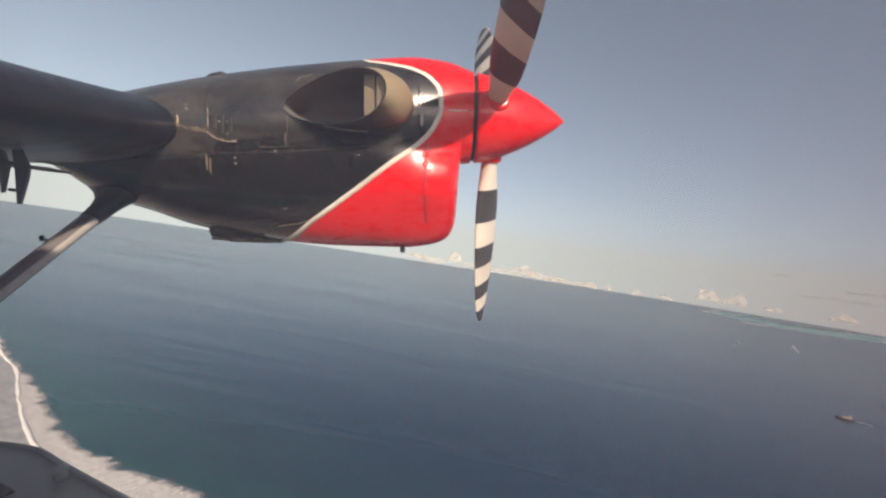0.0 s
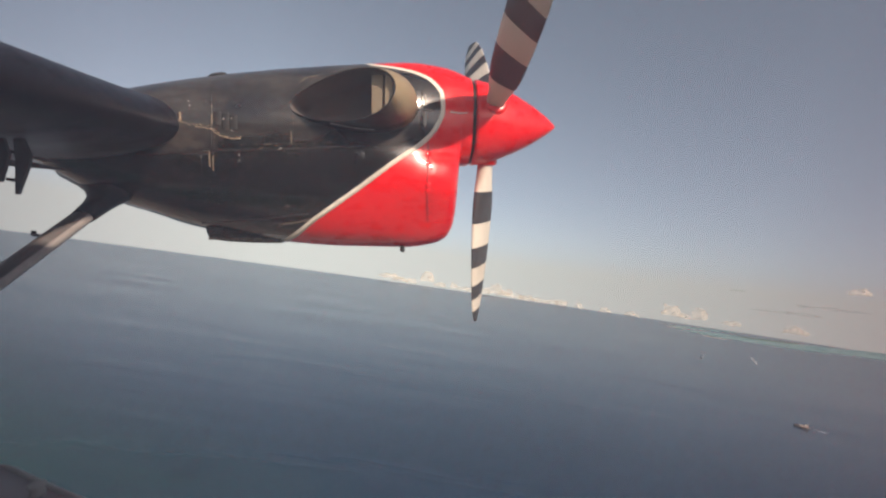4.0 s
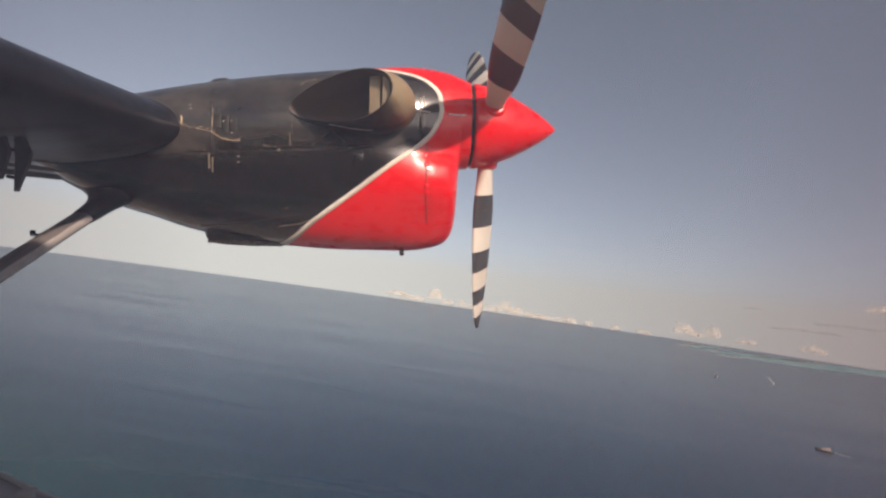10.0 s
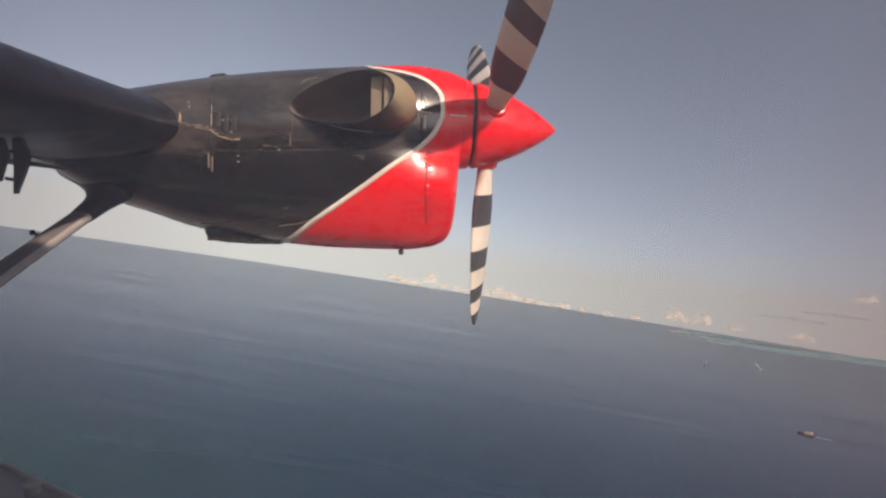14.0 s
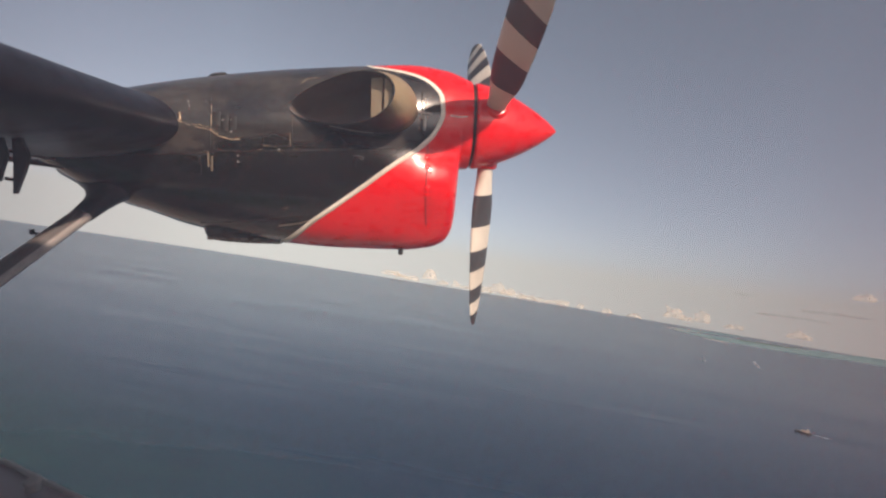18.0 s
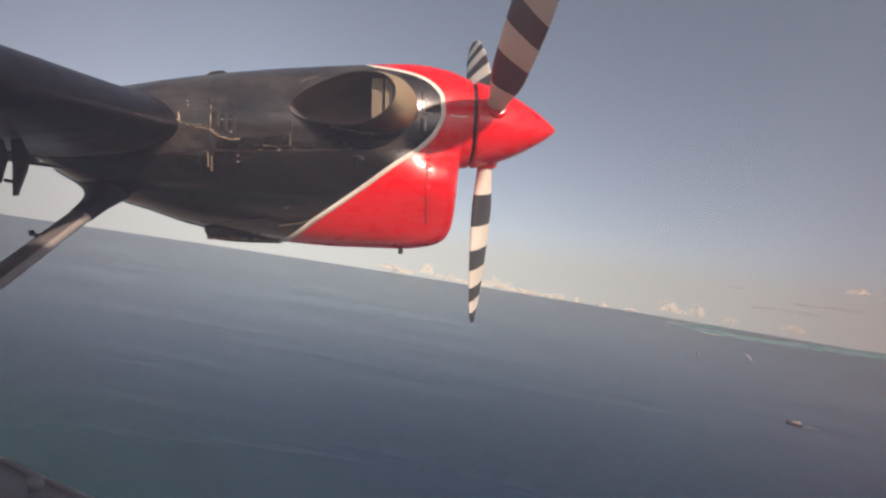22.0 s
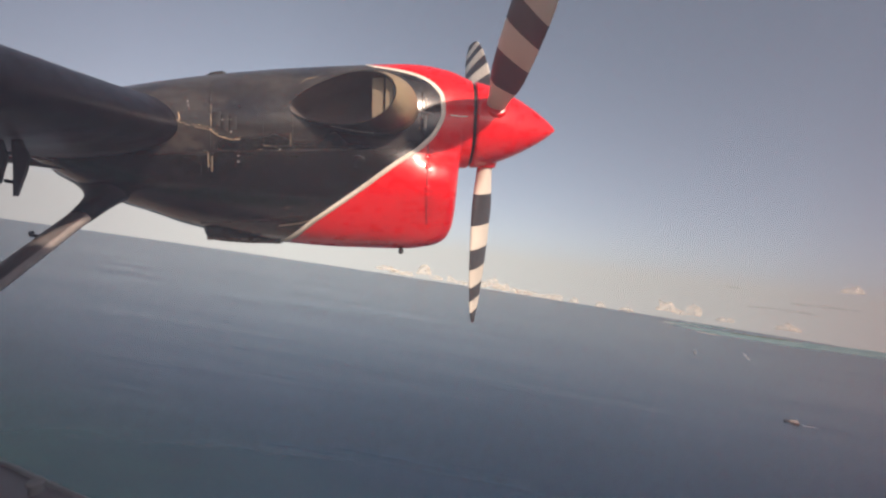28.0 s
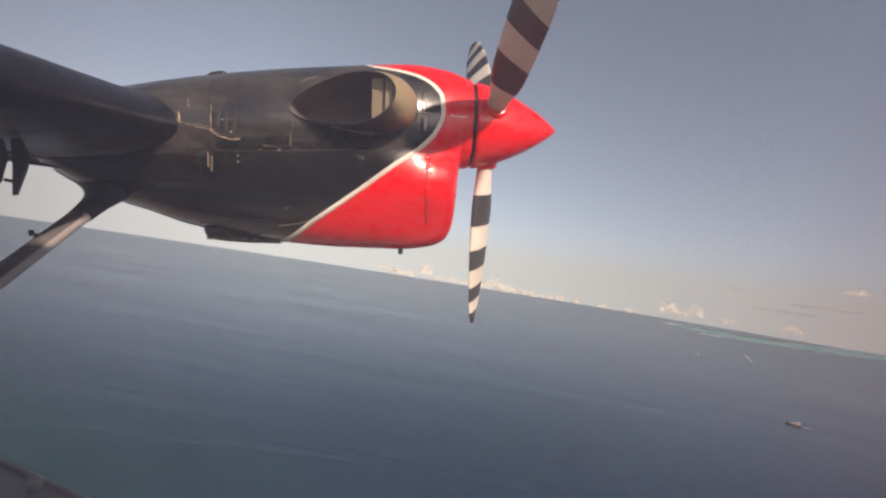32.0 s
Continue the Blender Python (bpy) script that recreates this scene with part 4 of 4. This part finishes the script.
m, nt, b = mat_new("surf_foam")
behind = nt.nodes.new("ShaderNodeAttribute")
behind.attribute_name = "inland"
rag = noise_tex(nt, 0.075, 9, (1.3, 0.6, 1))
fine = noise_tex(nt, 1.1, 6, (1, 0.6, 1))
edge = nt.nodes.new("ShaderNodeMapRange")
edge.inputs["From Min"].default_value, edge.inputs["From Max"].default_value = -7.0, 9.0
nt.links.new(behind.outputs["Fac"], edge.inputs["Value"])
sub = nt.nodes.new("ShaderNodeMath")
sub.operation = "SUBTRACT"
nt.links.new(edge.outputs[0], sub.inputs[0])
nt.links.new(rag.outputs["Fac"], sub.inputs[1])
al = nt.nodes.new("ShaderNodeMapRange")
al.inputs["From Min"].default_value, al.inputs["From Max"].default_value = -0.10, 0.14
nt.links.new(sub.outputs[0], al.inputs["Value"])
nt.links.new(al.outputs[0], b.inputs["Alpha"])
cr = ramp(nt, fine.outputs["Fac"], [(0.3, (0.38, 0.36, 0.34)), (0.7, (0.72, 0.68, 0.63))])
nt.links.new(cr.outputs[0], b.inputs["Base Color"])
b.inputs["Roughness"].default_value = 0.8
M_FOAM = m
foam = part("surf_foam", shore_sheet(-260, 420, -9, lambda x: crest(x) + 0.5, 220, 10, lambda s: 0.12 + 0.25 * s, 0.6), M_FOAM, None, kind="stuff")
foam.matrix_world = SHORE
tagged(foam, "ragged white foam in front of the breaking wave", "foam")
m, nt, b = mat_new("thin_wash")
n1 = noise_tex(nt, 0.3, 7, (0.6, 1.3, 1))
cr = ramp(nt, n1.outputs["Fac"], [(0.35, (0.26, 0.27, 0.27)), (0.7, (0.46, 0.45, 0.43))])
nt.links.new(cr.outputs[0], b.inputs["Base Color"])
b.inputs["Roughness"].default_value = 0.6
wash = part("surf_wash", shore_sheet(-260, 420, lambda x: crest(x) - 0.5, 29, 180, 6, lambda s: 0.2 + 0.1 * s, 0.8), m, None, kind="stuff")
wash.matrix_world = SHORE
tagged(wash, "thin grey foamy wash running up the beach", "foam")
m, nt, b = mat_new("breaker_white")
n1 = noise_tex(nt, 0.8, 5)
cr = ramp(nt, n1.outputs["Fac"], [(0.3, (0.7, 0.68, 0.62)), (0.7, (0.86, 0.83, 0.76))])
nt.links.new(cr.outputs[0], b.inputs["Base Color"])
b.inputs["Roughness"].default_value = 0.8
for where, rad, nm, lab in ((crest, 0.6, "breaking_wave", "bright white breaking wave crest"), (lambda x: 28.5, 0.4, "swash_line", "thin white line of foam at the wave's reach")):
    bm = bm_new()
    loops = []
    for i in range(241):
        x = -260 + 680 * i / 240
        v = where(x)
        w = noise.noise(Vector((x * 0.02, 3.1, 0))) * 2.4 + noise.noise(Vector((x * 0.2, rad * 14, 0))) * 0.4
        rr = rad * (1 + 0.7 * noise.noise(Vector((x * 0.13, 1.3 + rad * 14, 0))))
        loops.append([(x, TO_LAND * (v + w - bend(x)) + rr * 1.2 * math.cos(a), 0.25 + rr * math.sin(a)) for a in (2 * math.pi * k / 10 for k in range(10))])
    add_loft(bm, loops)
    o = part(nm, bm, m, None, kind="stuff")
    o.matrix_world = SHORE
    tagged(o, lab, "wave")

# ---- reef, sandbanks and low island towards the horizon ----
BEARING = Matrix.Rotation(radians(4.0), 4, "Z")


def band(centre, widths, height, rough_edge, n=90, lift=0.0):
    """A flat strip along a smooth line, with an uneven outline."""
    ts = np.linspace(0, 1, len(centre))
    fx, fy, fw = pchip(ts, [c[0] for c in centre]), pchip(ts, [c[1] for c in centre]), pchip(ts, widths)
    bm = bm_new()
    loops = []
    for i in range(n + 1):
        t = i / n
        d = Vector((fx(min(1, t + 0.01)) - fx(max(0, t - 0.01)), fy(min(1, t + 0.01)) - fy(max(0, t - 0.01)))).normalized()
        nr = Vector((-d.y, d.x))
        row = []
        for s in (-1, -0.5, 0, 0.5, 1):
            w = fw(t) * 0.5 * s * (1 + rough_edge * noise.noise(Vector((t * 14, s * 3.3, 1.7))) + 0.5 * rough_edge * noise.noise(Vector((t * 45, s * 5.1, 2.7))))
            row.append((fx(t) + nr.x * w, fy(t) + nr.y * w, lift + height * (1 - s * s)))
        loops.append(row)
    add_loft(bm, loops, closed=False, cap=False)
    return bm


def plain(name, c0, c1, scale, rough=0.7):
    m_, nt_, b_ = mat_new(name)
    n_ = noise_tex(nt_, scale, 5)
    r_ = ramp(nt_, n_.outputs["Fac"], [(0.3, c0), (0.7, c1)])
    nt_.links.new(r_.outputs[0], b_.inputs["Base Color"])
    b_.inputs["Roughness"].default_value = rough
    return m_


m, nt, b = mat_new("shallow_lagoon")
n1, n2 = noise_tex(nt, 0.0035, 5, (0.5, 1.5, 1)), noise_tex(nt, 0.02, 4)
mul = nt.nodes.new("ShaderNodeMath")
mul.operation = "MULTIPLY"
nt.links.new(n1.outputs["Fac"], mul.inputs[0])
nt.links.new(n2.outputs["Fac"], mul.inputs[1])
cr = ramp(nt, mul.outputs[0], [(0.14, (0.06, 0.14, 0.155)), (0.24, (0.17, 0.32, 0.315)), (0.36, (0.36, 0.48, 0.45))])
nt.links.new(cr.outputs[0], b.inputs["Base Color"])
b.inputs["Roughness"].default_value = 0.6
M_REEF = m
M_SAND = plain("pale_coral_sand", (0.55, 0.5, 0.42), (0.72, 0.67, 0.58), 0.05)
M_GREEN = plain("low_green_scrub", (0.05, 0.08, 0.04), (0.10, 0.13, 0.07), 0.04)
o = part("reef", band([(1200, 1690), (1400, 1790), (1720, 1870), (2200, 2085), (2830, 2450), (3300, 2750)], [60, 560, 520, 380, 300, 250], 0.5, 0.55, lift=0.3), M_REEF, None, kind="structure")
o.matrix_world = BEARING @ Matrix.Diagonal((1.25, 1.25, 1, 1))
tagged(o, "turquoise shallow reef water", "reef")
o = part("reef", band([(1330, 2200), (1750, 2560), (2300, 2950)], [40, 150, 60], 0.5, 0.5, lift=0.3), M_REEF, None, kind="structure")
o.matrix_world = BEARING @ Matrix.Diagonal((1.25, 1.25, 1, 1))
tagged(o, "far turquoise reef water", "reef")
o = part("sandbank", band([(1125, 1640), (1150, 1600), (1165, 1560)], [20, 60, 15], 1.2, 0.4, 30, 0.6), M_SAND, None, kind="structure")
o.matrix_world = BEARING @ Matrix.Diagonal((1.25, 1.25, 1, 1))
tagged(o, "pale sandbank at the end of the reef", "sandbank")
o = part("sandbank", band([(1300, 2190), (1335, 2170), (1390, 2160)], [15, 60, 12], 1.2, 0.4, 30, 0.6), M_SAND, None, kind="structure")
o.matrix_world = BEARING @ Matrix.Diagonal((1.25, 1.25, 1, 1))
tagged(o, "far pale sandbank", "sandbank")
o = part("scrub_island", band([(1560, 2020), (1760, 2080), (2000, 2160)], [10, 60, 10], 4, 0.5, 40, 0.6), M_GREEN, None, kind="structure")
o.matrix_world = BEARING @ Matrix.Diagonal((1.25, 1.25, 1, 1))
tagged(o, "low green island behind the reef", "island")


# ---- boats ----
M_HULL_W = plain("white_hull", (0.70, 0.69, 0.66), (0.8, 0.79, 0.76), 0.4, 0.35)
M_HULL_B = plain("brown_hull", (0.07, 0.06, 0.05), (0.12, 0.10, 0.08), 0.5, 0.6)
M_CANOPY = plain("pale_canopy", (0.30, 0.28, 0.25), (0.40, 0.37, 0.33), 0.5, 0.7)
M_WAKE = plain("wake_foam", (0.25, 0.28, 0.30), (0.6, 0.61, 0.61), 0.3, 0.8)


def hull(length, beam, height):
    bm = bm_new()
    loops = []
    for s in np.linspace(0, 1, 14):
        w = 0.5 * beam * (1 - max(0, (s - 0.45) / 0.55) ** 2.2) * (0.85 + 0.15 * min(1, s * 4))
        z = height * (1 + 0.55 * s ** 3)
        loops.append([(length * (s - 0.5), c * max(w, 0.02), zz) for c, zz in ((-0.75, -0.2), (-1, height * 0.5), (-1, z), (-0.9, z + 0.05), (0.9, z + 0.05), (1, z), (1, height * 0.5), (0.75, -0.2))])
    add_loft(bm, loops)
    return bm


def boat(at, heading, length, beam, height, hull_mat, label, cabins, mast=0.0):
    root = new("boat")
    root.matrix_world = BEARING @ Matrix.Translation((at[0], at[1], 0)) @ Matrix.Rotation(radians(heading), 4, "Z")
    tagged(root, label, "boat", "boats on the open sea")
    part("hull", hull(length, beam, height), hull_mat, root)
    for x, ln, z0, h in cabins:
        bm = bm_new()
        add_box(bm, (x * length, 0, z0 + h / 2), (ln * length, beam * 0.72, h), None, 0.12)
        cab = part("cabin", bm, M_CANOPY, root, smooth=False)
        for k in range(4):
            bm = bm_new()
            add_box(bm, (x * length + ln * length * (k - 1.5) * 0.22, -beam * 0.365, z0 + h * 0.6), (ln * length * 0.16, 0.03, h * 0.35))
            part("window", bm, M_SEAM, cab, smooth=False)
    if mast:
        bm = bm_new()
        add_tube(bm, [(0, 0, height), (0, 0, mast)], [0.12, 0.05])
        part("mast", bm, M_HULL_W, root)
        bm = bm_new()
        add_loft(bm, [[(0.1, -0.02, height + 1.2), (0.1, -0.02, mast * 0.97), (-length * 0.42, -0.02, height + 1.3)], [(0.1, 0.02, height + 1.2), (0.1, 0.02, mast * 0.97), (-length * 0.42, 0.02, height + 1.3)]])
        part("sail", bm, M_HULL_W, root, smooth=False)
    return root


def wake(at, heading, length, width):
    bm = bm_new()
    loops = []
    for i in range(31):
        s = i / 30
        w = width * (0.35 + 0.65 * s) * (1 + 0.5 * noise.noise(Vector((s * 9, at[0] * 0.1, 0))))
        loops.append([(-length * s, -w * 0.5, 0.15), (-length * s, 0, 0.3 * (1 - s) + 0.18), (-length * s, w * 0.5, 0.15)])
    add_loft(bm, loops, closed=False, cap=False)
    o_ = part("wake", bm, M_WAKE, None, kind="stuff")
    o_.matrix_world = BEARING @ Matrix.Translation((at[0], at[1], 0)) @ Matrix.Rotation(radians(heading), 4, "Z")
    return tagged(o_, "white foam trail behind a moving boat", "wake")


boat((790, 957), -126, 11, 3.2, 1.2, M_HULL_W, "white speedboat running fast with a foam trail", [(-0.05, 0.4, 1.2, 1.3)])
wake((792, 960), -126, 170, 6.0)
boat((366, 385), 150, 12, 3.6, 1.1, M_HULL_B, "brown wooden passenger boat with pale cabin roof", [(-0.12, 0.5, 1.1, 1.5), (-0.3, 0.16, 2.6, 1.1)])
wake((373, 381), 150, 11, 1.3)
boat((631, 920), 100, 9, 2.8, 1.1, M_HULL_W, "small white sailing boat far out", [(0.0, 0.3, 1.1, 0.7)], mast=10)

# ---- clouds low over the horizon ----
m, nt, b = mat_new("cloud_white")
nt.nodes.remove(b)
dif = node(nt, "ShaderNodeBsdfDiffuse", Color=(1.0, 0.92, 0.76, 1))
tra = node(nt, "ShaderNodeBsdfTranslucent", Color=(1.0, 0.92, 0.76, 1))
clr = nt.nodes.new("ShaderNodeBsdfTransparent")
both, thin = nt.nodes.new("ShaderNodeMixShader"), nt.nodes.new("ShaderNodeMixShader")
both.inputs[0].default_value = 0.30
n1 = noise_tex(nt, 0.011, 3)
al = ramp(nt, n1.outputs["Fac"], [(0.25, grey(0.05)), (0.72, grey(0.31))])
nt.links.new(dif.outputs[0], both.inputs[1])
nt.links.new(tra.outputs[0], both.inputs[2])
nt.links.new(al.outputs[0], thin.inputs[0])
nt.links.new(clr.outputs[0], thin.inputs[1])
nt.links.new(both.outputs[0], thin.inputs[2])
nt.links.new(thin.outputs[0], nt.nodes["Material Output"].inputs[0])
M_CLOUD = m
m, nt, b = mat_new("thin_haze_cloud")
nt.nodes.remove(b)
dif = node(nt, "ShaderNodeBsdfDiffuse", Color=(0.62, 0.57, 0.54, 1))
clr = nt.nodes.new("ShaderNodeBsdfTransparent")
thin = nt.nodes.new("ShaderNodeMixShader")
n1 = noise_tex(nt, 0.006, 6)
al = ramp(nt, n1.outputs["Fac"], [(0.35, grey(0.01)), (0.68, grey(0.11))])
nt.links.new(al.outputs[0], thin.inputs[0])
nt.links.new(clr.outputs[0], thin.inputs[1])
nt.links.new(dif.outputs[0], thin.inputs[2])
nt.links.new(thin.outputs[0], nt.nodes["Material Output"].inputs[0])
M_HAZE = m
rng = random.Random(5)
FAR = 4650.0


def cloud(az, el, wide, high, puffs, label, material):
    """One billowing heap on a flat base; az and el in degrees, sizes in metres."""
    bm = bm_new()
    bmesh.ops.create_icosphere(bm, subdivisions=5, radius=1.0)
    seed = rng.random() * 50
    for v in bm.verts:
        d = v.co.normalized()
        lump = 0.75 + 0.44 * noise.fractal(d * (0.6 + 0.20 * puffs) + Vector((seed, 0, 0)), 1.2, 2.1, 3)
        lump += 0.30 * noise.noise(Vector((d.x * puffs * 0.6 + seed, 3, 1)))
        q = d * max(0.25, lump)
        v.co = Vector((q.x * wide * 0.55, q.y * wide * 0.4, max(q.z, -0.08) * high * 0.72))
    a = radians(az - 4.0)
    o_ = part("cloud", bm, material)
    o_.matrix_world = Matrix.Translation((FAR * math.sin(a), FAR * math.cos(a), ALTITUDE + FAR * math.tan(radians(el)))) @ Matrix.Rotation(-a, 4, "Z")
    return tagged(o_, label, "cloud", "clouds over the horizon")


for az, el, wide, high, puffs in ((-6.3, -0.55, 200, 60, 7), (-1.0, -0.25, 170, 120, 7), (2.8, -0.75, 90, 70, 4), (8.9, -0.62, 150, 110, 6), (10.8, -0.75, 110, 80, 5), (13.2, -0.95, 150, 60, 6), (15.6, -0.98, 90, 40, 4), (5.6, -0.9, 110, 50, 4), (26.6, -1.0, 130, 40, 5), (-3.4, -0.85, 120, 60, 5),
                                  (17.9, -0.95, 110, 70, 5), (20.1, -0.92, 90, 55, 4), (23.4, -1.0, 100, 50, 4), (31.0, -0.15, 170, 100, 6), (34.0, -0.15, 110, 120, 5), (47.2, 4.4, 130, 50, 6), (52.0, 0.6, 160, 90, 5),
                                  (-4.9, -0.8, 150, 55, 6), (0.9, -0.8, 130, 60, 5), (4.3, -0.85, 120, 45, 5), (7.2, -0.85, 130, 70, 6), (9.9, -0.8, 120, 55, 5), (12.1, -0.9, 110, 60, 4), (14.5, -0.92, 120, 45, 5), (16.8, -0.95, 100, 50, 5), (32.4, -0.35, 110, 50, 4), (37.2, -0.4, 130, 45, 5), (42.5, -0.3, 150, 60, 6)):
    cloud(az, el, wide * 1.25, high * 1.45, puffs, "small sunlit cream-white cumulus cloud low over the horizon", M_CLOUD)
for az, el, wide, high, puffs in ((41.7, 1.7, 480, 36, 9), (37.5, 3.6, 150, 24, 5), (45.0, 2.6, 420, 30, 9)):
    cloud(az, el, wide, high, puffs, "thin flat streak of hazy grey cloud", M_HAZE)
